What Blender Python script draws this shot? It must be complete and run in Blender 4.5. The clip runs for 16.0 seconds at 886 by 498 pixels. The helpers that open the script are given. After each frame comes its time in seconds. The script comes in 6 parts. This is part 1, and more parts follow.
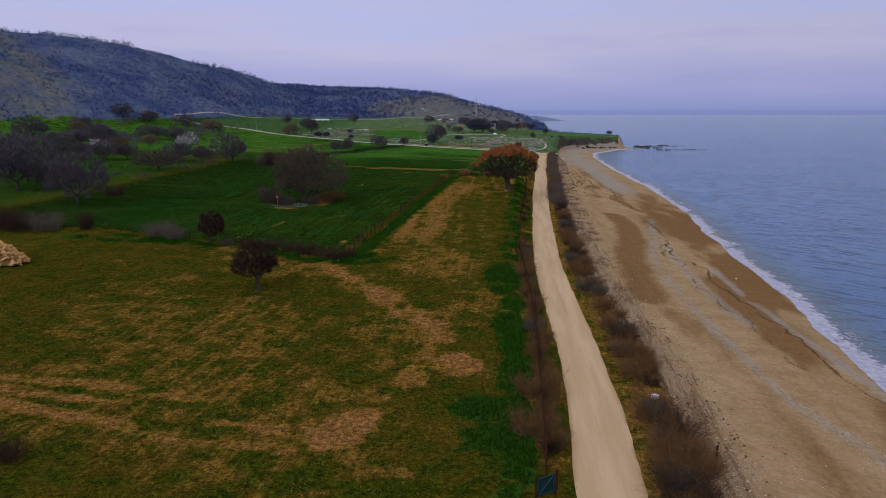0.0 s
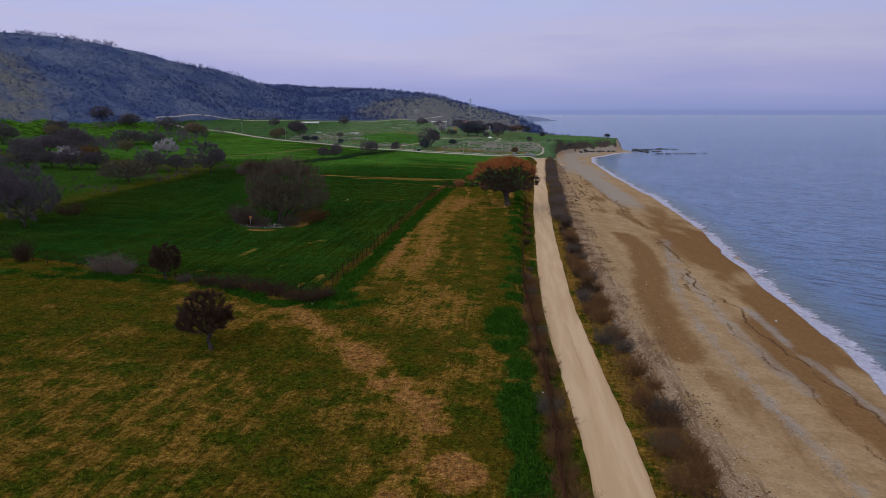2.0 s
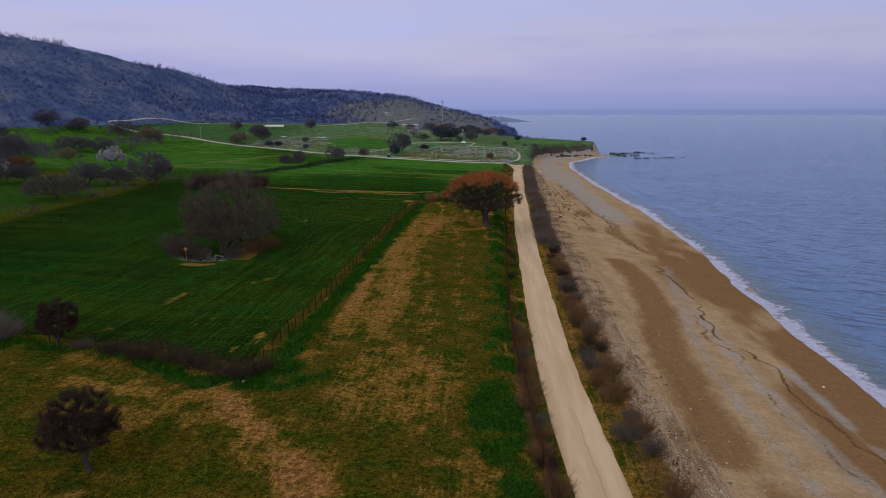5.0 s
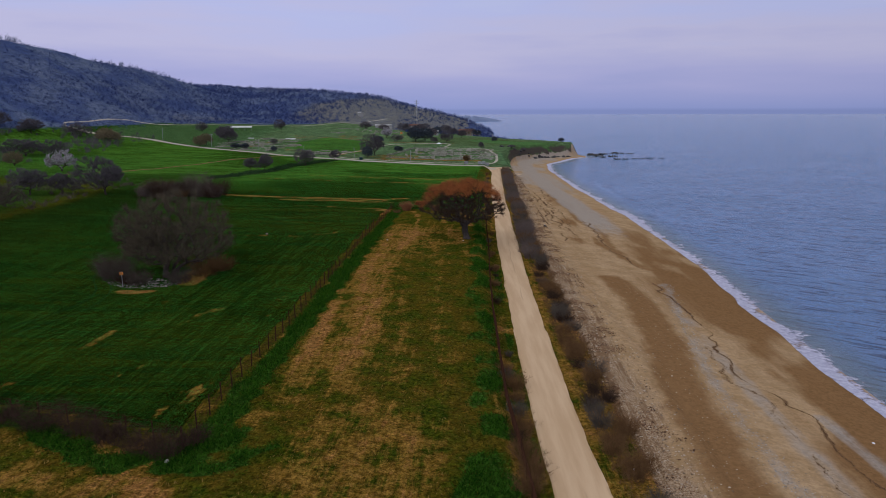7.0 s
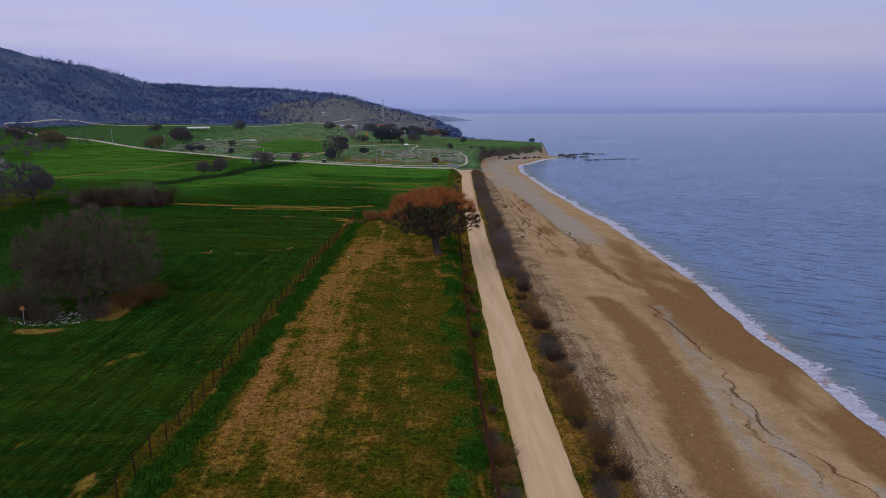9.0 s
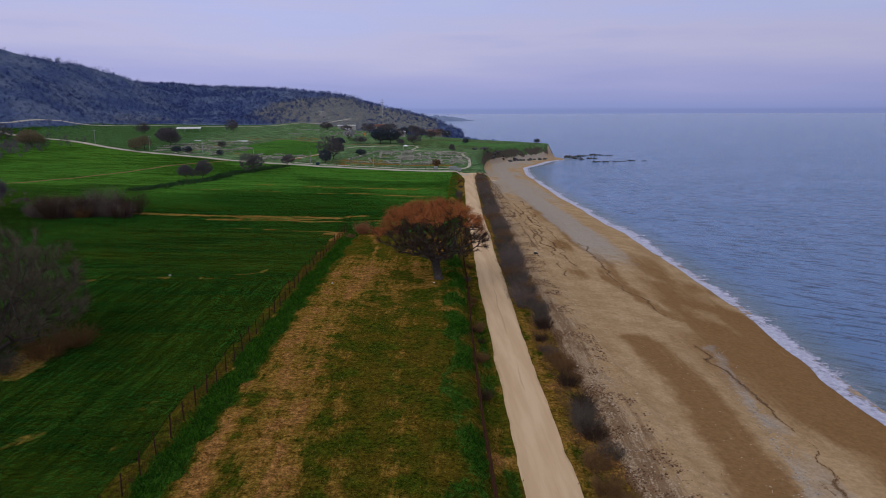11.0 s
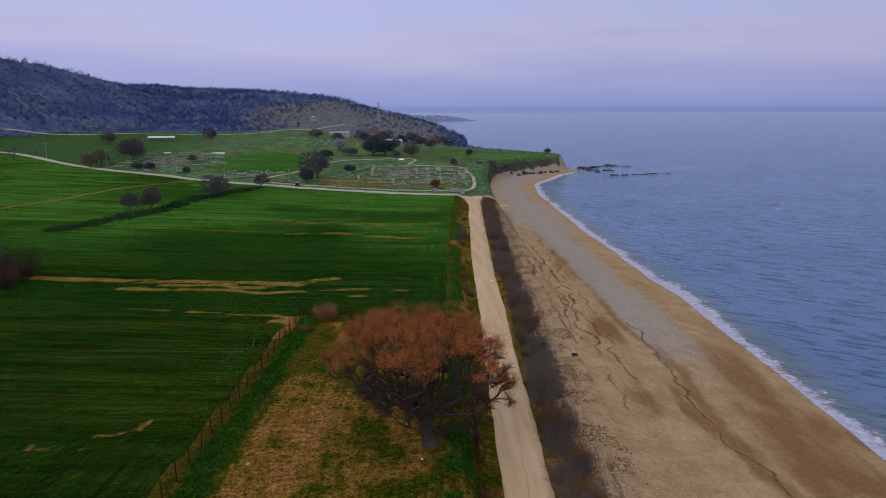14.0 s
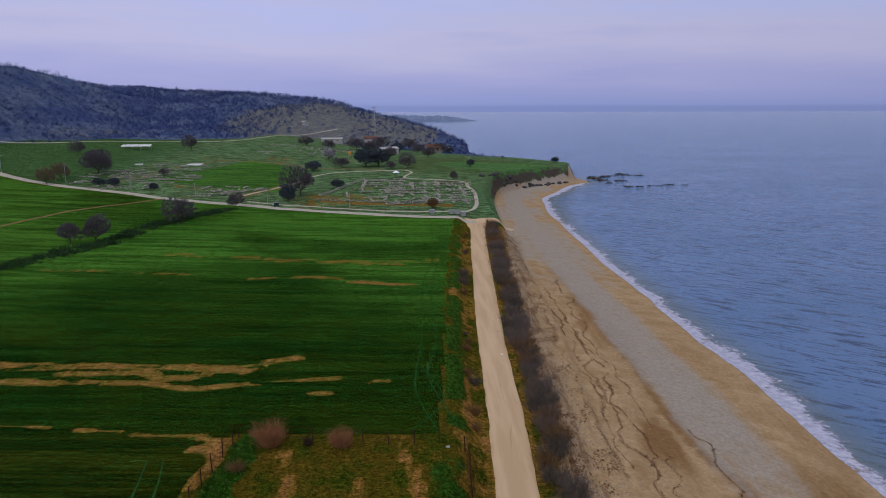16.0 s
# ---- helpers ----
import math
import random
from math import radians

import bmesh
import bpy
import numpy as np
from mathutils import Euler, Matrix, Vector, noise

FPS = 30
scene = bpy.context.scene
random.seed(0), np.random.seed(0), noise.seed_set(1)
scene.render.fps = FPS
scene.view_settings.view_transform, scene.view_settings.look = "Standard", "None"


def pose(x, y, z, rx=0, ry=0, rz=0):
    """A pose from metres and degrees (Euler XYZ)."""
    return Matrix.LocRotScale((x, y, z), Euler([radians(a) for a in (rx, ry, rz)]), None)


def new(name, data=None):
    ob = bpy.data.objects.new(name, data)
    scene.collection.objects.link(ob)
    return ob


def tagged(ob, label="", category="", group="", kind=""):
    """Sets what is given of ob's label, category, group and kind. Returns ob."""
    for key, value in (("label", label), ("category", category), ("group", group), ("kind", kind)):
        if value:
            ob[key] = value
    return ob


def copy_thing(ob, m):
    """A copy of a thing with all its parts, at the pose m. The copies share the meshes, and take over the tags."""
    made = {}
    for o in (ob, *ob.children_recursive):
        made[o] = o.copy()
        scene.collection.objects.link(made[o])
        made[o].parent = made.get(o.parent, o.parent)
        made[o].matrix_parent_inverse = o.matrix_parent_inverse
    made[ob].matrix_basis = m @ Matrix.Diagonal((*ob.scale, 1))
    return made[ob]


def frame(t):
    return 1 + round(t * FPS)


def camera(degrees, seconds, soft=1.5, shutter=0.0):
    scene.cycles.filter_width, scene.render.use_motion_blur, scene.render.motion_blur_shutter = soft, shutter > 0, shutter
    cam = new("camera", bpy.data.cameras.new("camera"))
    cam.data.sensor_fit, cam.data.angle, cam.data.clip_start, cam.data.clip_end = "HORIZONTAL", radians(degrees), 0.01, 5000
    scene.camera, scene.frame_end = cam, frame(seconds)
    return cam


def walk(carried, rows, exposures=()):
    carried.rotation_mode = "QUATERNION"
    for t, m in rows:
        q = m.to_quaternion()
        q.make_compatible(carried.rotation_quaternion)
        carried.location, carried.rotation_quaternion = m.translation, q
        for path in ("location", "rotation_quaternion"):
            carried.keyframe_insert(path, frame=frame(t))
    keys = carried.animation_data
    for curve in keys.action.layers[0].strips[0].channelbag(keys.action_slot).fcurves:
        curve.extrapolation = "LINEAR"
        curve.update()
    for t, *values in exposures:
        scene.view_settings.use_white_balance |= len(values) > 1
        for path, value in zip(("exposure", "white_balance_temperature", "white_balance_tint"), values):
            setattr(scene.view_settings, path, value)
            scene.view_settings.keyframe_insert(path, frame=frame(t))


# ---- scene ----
cam = camera(66.4, 16.0, soft=0.25)
METRES, EYE, TILT, LEAN, TURN = 134.8, 24.0, 1.0, 3.2, 4.6
ROWS = [
    (0.0, 0.0, 0.0, 0.0, 0.7, -12.49, -3.14),
    (0.5, -0.0001, 0.0296, 0.0014, 0.6, -12.49, -3.15),
    (1.0, -0.0006, 0.0547, 0.0057, 0.64, -12.51, -3.17),
    (1.5, -0.0009, 0.0795, 0.0093, 0.7, -12.52, -3.17),
    (2.0, -0.0009, 0.1014, 0.0115, 0.16, -12.5, -3.18),
    (2.5, -0.0011, 0.1237, 0.0135, -0.28, -12.5, -3.19),
    (3.0, -0.0009, 0.1442, 0.0152, -0.31, -12.49, -3.16),
    (3.5, -0.0009, 0.1652, 0.0171, -0.79, -12.46, -3.17),
    (4.0, -0.0005, 0.1849, 0.0189, -0.88, -12.45, -3.17),
    (6.5, 0.0021, 0.2914, 0.0236, -4.34, -12.25, -3.19),
    (7.0, 0.0032, 0.3135, 0.0234, -4.34, -12.29, -3.16),
    (7.5, 0.0047, 0.3374, 0.0233, -5.37, -12.25, -3.16),
    (8.0, 0.0074, 0.36, 0.0232, -6.12, -12.21, -3.15),
    (8.5, 0.0083, 0.3842, 0.0231, -7.08, -12.16, -3.19),
    (9.0, 0.0107, 0.4072, 0.023, -7.06, -12.17, -3.17),
    (11.5, 0.0305, 0.569, 0.0194, -6.92, -12.19, -3.16),
    (12.0, 0.0361, 0.6136, 0.0239, -6.87, -12.23, -3.16),
    (12.5, 0.0415, 0.6571, 0.0316, -6.83, -12.28, -3.17),
    (13.0, 0.0476, 0.7042, 0.0394, -6.81, -12.32, -3.19),
    (13.5, 0.0536, 0.7497, 0.0448, -6.8, -12.33, -3.21),
    (14.0, 0.0608, 0.7986, 0.049, -6.78, -12.35, -3.21),
    (14.5, 0.0671, 0.8448, 0.0521, -6.78, -12.35, -3.21),
    (15.0, 0.0739, 0.8951, 0.0585, -6.77, -12.4, -3.17),
    (15.5, 0.0801, 0.9416, 0.0652, -6.75, -12.42, -3.17),
    (16.0, 0.0867, 0.9902, 0.0692, -6.75, -12.44, -3.19),
]
walk(cam, [(t, pose(0, 0, EYE, TILT, LEAN, TURN) @ pose(METRES * x, METRES * y, METRES * z, 90 + pitch, roll, yaw)) for t, x, y, z, yaw, pitch, roll in ROWS],
     exposures=[(0.0, 0.0, 5850, 10), (16.0, 0.0, 5750, 10)])

# ---- sky and light ----
SUN_HIGH, SUN_WAY = 38.0, 205.0
world = bpy.data.worlds.new("overcast_sky")
scene.world = world
world.use_nodes = True
wn, wl = world.node_tree.nodes, world.node_tree.links
wn.clear()
w_out = wn.new("ShaderNodeOutputWorld")
w_bg = wn.new("ShaderNodeBackground")
w_sky = wn.new("ShaderNodeTexSky")
w_sky.sky_type, w_sky.sun_disc = "NISHITA", False
w_sky.sun_elevation, w_sky.sun_rotation = radians(SUN_HIGH), radians(SUN_WAY)
w_sky.dust_density, w_sky.air_density = 3.0, 1.5
w_co = wn.new("ShaderNodeTexCoord")
w_xyz = wn.new("ShaderNodeSeparateXYZ")
wl.new(w_co.outputs["Generated"], w_xyz.inputs[0])
# cloud deck: colour by height above the horizon, with long faint streaks
w_map = wn.new("ShaderNodeMapping")
w_map.inputs["Scale"].default_value = (2.0, 2.0, 16.0)
wl.new(w_co.outputs["Generated"], w_map.inputs[0])
w_noise = wn.new("ShaderNodeTexNoise")
w_noise.inputs["Scale"].default_value, w_noise.inputs["Detail"].default_value = 1.6, 4
wl.new(w_map.outputs[0], w_noise.inputs[0])
w_shift = wn.new("ShaderNodeMath")
w_shift.operation = "MULTIPLY_ADD"
w_shift.inputs[1].default_value, w_shift.inputs[2].default_value = 2.0, 0.0
wl.new(w_noise.outputs[0], w_shift.inputs[0])
w_add = wn.new("ShaderNodeMath")
w_add.operation = "MULTIPLY"
wl.new(w_xyz.outputs["Z"], w_add.inputs[0])
wl.new(w_shift.outputs[0], w_add.inputs[1])
w_ramp = wn.new("ShaderNodeValToRGB")
SKY = [(0.0, (0.27, 0.305, 0.54)), (0.0012, (0.27, 0.305, 0.54)), (0.004, (0.33, 0.36, 0.62)), (0.045, (0.46, 0.44, 0.68)), (0.095, (0.575, 0.525, 0.70)), (0.15, (0.53, 0.525, 0.76)), (0.35, (0.62, 0.62, 0.71)), (1.0, (0.90, 0.875, 0.84))]
while len(w_ramp.color_ramp.elements) < len(SKY):
    w_ramp.color_ramp.elements.new(0.5)
for e, (at, c) in zip(w_ramp.color_ramp.elements, SKY):
    e.position, e.color = at, (*c, 1)
wl.new(w_add.outputs[0], w_ramp.inputs[0])
w_str = wn.new("ShaderNodeVectorMath")
w_str.operation = "SCALE"
w_str.inputs["Scale"].default_value = 0.06
wl.new(w_sky.outputs[0], w_str.inputs[0])
w_mix = wn.new("ShaderNodeMixRGB")
w_mix.inputs[0].default_value = 0.88
wl.new(w_str.outputs[0], w_mix.inputs[1])
wl.new(w_ramp.outputs[0], w_mix.inputs[2])
w_side = wn.new("ShaderNodeMapRange")
for socket, value in zip(w_side.inputs[1:5], (-0.2, 0.75, 1.0, 0.84)):
    socket.default_value = value
wl.new(w_xyz.outputs["X"], w_side.inputs[0])
w_dim = wn.new("ShaderNodeVectorMath")
w_dim.operation = "SCALE"
wl.new(w_mix.outputs[0], w_dim.inputs[0])
wl.new(w_side.outputs[0], w_dim.inputs["Scale"])
wl.new(w_dim.outputs[0], w_bg.inputs[0])
w_bg.inputs[1].default_value = 1.0
wl.new(w_bg.outputs[0], w_out.inputs[0])

sun = new("sun", bpy.data.lights.new("sun", "SUN"))
sun.data.energy, sun.data.angle, sun.data.color = 1.0, radians(25), (1.0, 0.96, 0.91)
sun.rotation_euler = (radians(90 - SUN_HIGH), 0, radians(180 - SUN_WAY))

# ---- materials ----
class Nodes:
    """A small helper to wire a node material."""

    def __init__(self, name, rough=0.9):
        self.m = bpy.data.materials.new(name)
        self.m.use_nodes = True
        self.t = self.m.node_tree
        self.bsdf = self.t.nodes["Principled BSDF"]
        self.bsdf.inputs["Roughness"].default_value = rough
        self.bsdf.inputs["Specular IOR Level"].default_value = 0.2
        self.co = self.t.nodes.new("ShaderNodeTexCoord").outputs["Object"]

    def put(self, socket, v):
        if isinstance(v, bpy.types.NodeSocket):
            self.t.links.new(v, socket)
        elif isinstance(v, tuple) and len(v) == 3 and socket.type == "RGBA":
            socket.default_value = (*v, 1)
        else:
            socket.default_value = v

    def noise(self, scale, detail=4, stretch=None, turn=0.0, rough=0.55, co=None):
        src = co or self.co
        if stretch:
            for factor, angle in (((1, 1, 1), turn), (stretch, 0.0)):
                mp = self.t.nodes.new("ShaderNodeMapping")
                mp.inputs["Scale"].default_value = factor
                mp.inputs["Rotation"].default_value = (0, 0, radians(angle))
                self.put(mp.inputs[0], src)
                src = mp.outputs[0]
        n = self.t.nodes.new("ShaderNodeTexNoise")
        n.inputs["Scale"].default_value, n.inputs["Detail"].default_value, n.inputs["Roughness"].default_value = scale, detail, rough
        self.put(n.inputs["Vector"], src)
        return n.outputs["Fac"]

    def math(self, op, a, b=0.0, c=0.0):
        n = self.t.nodes.new("ShaderNodeMath")
        n.operation = op
        for s, v in zip(n.inputs, (a, b, c)):
            self.put(s, v)
        return n.outputs[0]

    def step(self, v, a, b, to0=0.0, to1=1.0):
        n = self.t.nodes.new("ShaderNodeMapRange")
        n.interpolation_type = "SMOOTHSTEP"
        for s, q in zip(n.inputs, (v, a, b, to0, to1)):
            self.put(s, q)
        return n.outputs[0]

    def mix(self, f, a, b):
        n = self.t.nodes.new("ShaderNodeMixRGB")
        for s, v in zip(n.inputs, (f, a, b)):
            self.put(s, v)
        return n.outputs[0]

    def tint(self, colour, v, low, high, a=0.25, b=0.75):
        """colour times a value between low and high."""
        n = self.t.nodes.new("ShaderNodeVectorMath")
        n.operation = "SCALE"
        self.put(n.inputs[0], colour)
        self.put(n.inputs["Scale"], self.step(v, a, b, low, high))
        return n.outputs[0]

    def attribute(self, name):
        n = self.t.nodes.new("ShaderNodeAttribute")
        n.attribute_name = name
        s = self.t.nodes.new("ShaderNodeSeparateColor")
        self.t.links.new(n.outputs["Color"], s.inputs[0])
        return s.outputs

    def bump(self, height, distance, strength=1.0):
        n = self.t.nodes.new("ShaderNodeBump")
        n.inputs["Strength"].default_value, n.inputs["Distance"].default_value = strength, distance
        self.put(n.inputs["Height"], height)
        self.put(self.bsdf.inputs["Normal"], n.outputs[0])

    def random(self):
        return self.t.nodes.new("ShaderNodeObjectInfo").outputs["Random"]

    def island(self):
        return self.t.nodes.new("ShaderNodeNewGeometry").outputs["Random Per Island"]

    def done(self, colour, rough=None):
        self.put(self.bsdf.inputs["Base Color"], colour)
        if rough is not None:
            self.put(self.bsdf.inputs["Roughness"], rough)
        return self.m


def plain(name, a, b, size=3.0, rough=0.85, bump=0.0, metal=0.0, island=False, shine=0.12):
    """Two tones of one surface, mottled at two scales."""
    n = Nodes(name, rough)
    v = n.math("MULTIPLY_ADD", n.noise(size, 5), 0.6, n.math("MULTIPLY", n.noise(size * 7, 3), 0.4))
    if island:
        v = n.math("MULTIPLY_ADD", n.island(), 0.55, n.math("MULTIPLY", v, 0.45))
    n.bsdf.inputs["Metallic"].default_value = metal
    n.bsdf.inputs["Specular IOR Level"].default_value = shine if rough < 0.78 else 0.0
    if bump:
        n.bump(v, bump)
    return n.done(n.mix(n.step(v, 0.3, 0.7), a, b))


def ground_material():
    n = Nodes("land", 0.95)
    n.bsdf.inputs["Specular IOR Level"].default_value = 0.0
    a, b, c = n.attribute("cover_a"), n.attribute("cover_b"), n.attribute("cover_c")
    big, mid, fine, grit = n.noise(0.06, 4), n.noise(0.4, 9, rough=0.62), n.noise(1.8, 8, rough=0.7), n.noise(9.0, 4, rough=0.65)
    wisp = n.noise(0.9, 9, (1.7, 0.13, 1.0), 3.5, 0.74)
    spread = n.math("ADD", n.math("MULTIPLY_ADD", mid, 1.5, -0.75), n.math("MULTIPLY_ADD", wisp, 1.3, -0.65))
    ragged = n.math("MULTIPLY_ADD", fine, 0.5, n.math("MULTIPLY", mid, 0.5))
    # meadow: olive turf, dry wisps, rank green
    turf = n.mix(n.step(fine, 0.32, 0.68), (0.014, 0.026, 0.002), (0.056, 0.060, 0.004))
    turf = n.mix(n.step(mid, 0.38, 0.60, 0, 0.7), turf, (0.088, 0.052, 0.006))
    lush = n.mix(n.step(fine, 0.35, 0.65), (0.009, 0.026, 0.003), (0.036, 0.082, 0.010))
    turf = n.mix(n.step(n.math("ADD", a[2], n.math("MULTIPLY_ADD", ragged, 1.4, -0.7)), 0.40, 0.70), turf, lush)
    # winter wheat in drilled rows, along y or along x
    rows_y = n.noise(1.0, 5, (2.6, 0.07, 1.0), 3.5, 0.8)
    rows_x = n.noise(1.0, 5, (0.06, 1.8, 1.0), 0, 0.8)
    rows = n.mix(c[2], rows_y, rows_x)
    wheat = n.mix(n.step(rows, 0.27, 0.73), (0.0022, 0.0032, 0.0003), (0.0105, 0.0150, 0.0008))
    wheat = n.mix(n.step(fine, 0.45, 0.75, 0, 0.45), wheat, (0.0085, 0.0155, 0.0010))
    wheat = n.mix(n.step(big, 0.42, 0.62, 0, 0.65), wheat, (0.013, 0.016, 0.0010))
    e = n.attribute("cover_e")
    wheat = n.mix(n.math("MULTIPLY", e[1], n.step(rows, 0.44, 0.68, 0.10, 0.75)), wheat, (0.038, 0.023, 0.002))
    d = n.attribute("cover_d")
    wheat = n.mix(n.math("MULTIPLY", d[1], n.step(ragged, 0.3, 0.6, 0.4, 0.9)), wheat, (0.050, 0.115, 0.012))
    wheat = n.tint(wheat, n.noise(1.0, 5, (0.015, 0.42, 1.0), 1, 0.7), 0.55, 1.5, 0.38, 0.62)
    cover = n.mix(n.step(n.math("ADD", a[0], n.math("MULTIPLY_ADD", ragged, 0.5, -0.25)), 0.42, 0.58), turf, wheat)
    # thin grass of the excavated site, its tone paled to stand for distance haze
    cover = n.mix(n.math("MULTIPLY", d[0], n.step(ragged, 0.35, 0.6, 0.45, 0.95)), cover, n.mix(n.step(fine, 0.35, 0.65), (0.040, 0.098, 0.036), (0.128, 0.190, 0.098)))
    cover = n.mix(d[0], cover, n.tint(cover, n.noise(1.0, 7, (0.22, 0.9, 1.0), 4, 0.72), 0.45, 1.65, 0.38, 0.62))
    # scrub-grown hillside, distance haze painted in as slate blue
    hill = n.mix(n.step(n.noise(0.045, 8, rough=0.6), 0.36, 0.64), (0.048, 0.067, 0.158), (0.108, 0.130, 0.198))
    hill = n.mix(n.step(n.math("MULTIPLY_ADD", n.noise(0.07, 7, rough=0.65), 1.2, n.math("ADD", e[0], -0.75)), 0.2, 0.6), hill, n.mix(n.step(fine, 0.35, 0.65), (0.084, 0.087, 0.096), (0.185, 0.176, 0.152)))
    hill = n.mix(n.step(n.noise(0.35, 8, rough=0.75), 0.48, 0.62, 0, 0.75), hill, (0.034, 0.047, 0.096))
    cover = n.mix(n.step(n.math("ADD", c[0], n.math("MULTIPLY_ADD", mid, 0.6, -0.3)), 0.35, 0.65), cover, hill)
    # dry grass, then bare earth
    v = n.math("ADD", a[1], spread)
    dry = n.mix(n.step(fine, 0.3, 0.7), (0.094, 0.050, 0.006), (0.245, 0.132, 0.026))
    cover = n.mix(n.step(v, 0.42, 0.70, 0, 0.85), cover, dry)
    earth = n.mix(n.step(fine, 0.3, 0.7), (0.150, 0.066, 0.016), (0.280, 0.136, 0.040))
    earth = n.mix(n.step(grit, 0.55, 0.75), earth, (0.32, 0.168, 0.062))
    cover = n.mix(n.step(v, 0.74, 0.96), cover, earth)
    cover = n.tint(cover, n.noise(2.6, 9, rough=0.85), 0.35, 1.60, 0.36, 0.64)
    cover = n.tint(cover, n.noise(6.5, 5, rough=0.8), 0.62, 1.40, 0.36, 0.64)
    # brown scarp of the headland
    cover = n.mix(n.step(n.math("ADD", d[2], n.math("MULTIPLY", spread, 0.4)), 0.35, 0.65), cover, n.mix(n.step(fine, 0.35, 0.65), (0.034, 0.028, 0.026), (0.105, 0.082, 0.066)))
    # beach: dry sand, damp brown, grey shingle
    sand = n.mix(n.step(mid, 0.32, 0.68), (0.275, 0.175, 0.088), (0.368, 0.247, 0.138))
    sand = n.mix(n.step(n.noise(0.12, 7, (1.6, 0.4, 1), -6, 0.6), 0.5, 0.7, 0, 0.35), sand, (0.27, 0.155, 0.072))
    sand = n.mix(n.step(grit, 0.58, 0.72, 0, 0.45), sand, (0.50, 0.38, 0.26))
    sand = n.mix(n.step(n.math("ADD", b[2], n.math("MULTIPLY", spread, 0.55)), 0.18, 1.05, 0, 0.9), sand, (0.172, 0.090, 0.036))
    sand = n.mix(n.step(n.math("ADD", b[1], n.math("MULTIPLY", spread, 0.55)), 0.25, 0.95, 0, 0.85), sand, (0.285, 0.245, 0.21))
    sand = n.tint(sand, n.noise(2.2, 9, rough=0.9), 0.84, 1.18, 0.40, 0.60)
    cover = n.mix(n.step(n.math("ADD", b[0], n.math("MULTIPLY_ADD", ragged, 1.2, -0.6)), 0.40, 0.62), cover, sand)
    # pebbles and drift
    peb = n.mix(n.step(grit, 0.42, 0.60), (0.14, 0.082, 0.044), (0.36, 0.265, 0.18))
    peb = n.mix(n.step(wisp, 0.48, 0.56, 0, 0.8), peb, (0.115, 0.062, 0.032))
    cover = n.mix(n.step(n.math("ADD", c[1], n.math("MULTIPLY", spread, 0.7)), 0.35, 0.75, 0, 0.8), cover, peb)
    n.bump(n.math("MULTIPLY", n.math("ADD", n.math("MULTIPLY", fine, 0.6), n.math("MULTIPLY", grit, 0.25)), n.step(b[0], 0.3, 0.7, 1.0, 0.16)), 0.40, 0.9)
    n.put(n.bsdf.inputs["Sheen Weight"], n.math("MULTIPLY", n.math("MULTIPLY", n.step(a[0], 0.3, 0.7, 0.5, 1.0), n.step(b[0], 0.2, 0.5, 1.0, 0.0)), n.step(rows, 0.35, 0.65, 0.5, 1.1)))
    n.put(n.bsdf.inputs["Sheen Tint"], n.mix(a[0], (0.29, 0.36, 0.10), (0.19, 1.0, 0.15)))
    n.bsdf.inputs["Sheen Roughness"].default_value = 0.05
    return n.done(cover)


def road_material():
    n = Nodes("pale_gravel", 0.95)
    n.bsdf.inputs["Specular IOR Level"].default_value = 0.1
    a = n.attribute("lane")
    v, g = n.noise(1.0, 6, (0.9, 0.07, 1), 0, 0.6), n.noise(14.0, 4, rough=0.7)
    c = n.mix(n.step(v, 0.35, 0.65), (0.450, 0.300, 0.172), (0.530, 0.368, 0.225))
    c = n.mix(n.step(g, 0.56, 0.75, 0, 0.4), c, (0.52, 0.42, 0.30))
    wob = n.math("MULTIPLY_ADD", n.noise(0.09, 3), 0.4, a[0])
    rut = n.step(n.math("ABSOLUTE", n.math("SUBTRACT", wob, 0.74)), 0.0, 0.03, 1.0, 0.0)
    c = n.mix(n.math("MULTIPLY", rut, n.step(n.noise(1.0, 4, (0.4, 0.05, 1)), 0.5, 0.62, 0.0, 0.5)), c, (0.27, 0.18, 0.10))
    edge = n.step(n.math("ABSOLUTE", n.math("SUBTRACT", a[0], 0.5)), 0.38, 0.5)
    c = n.mix(n.math("MULTIPLY", edge, n.step(n.noise(0.35, 6), 0.40, 0.62, 0.05, 0.9)), c, (0.28, 0.165, 0.070))
    n.bump(g, 0.015, 0.5)
    return n.done(c)


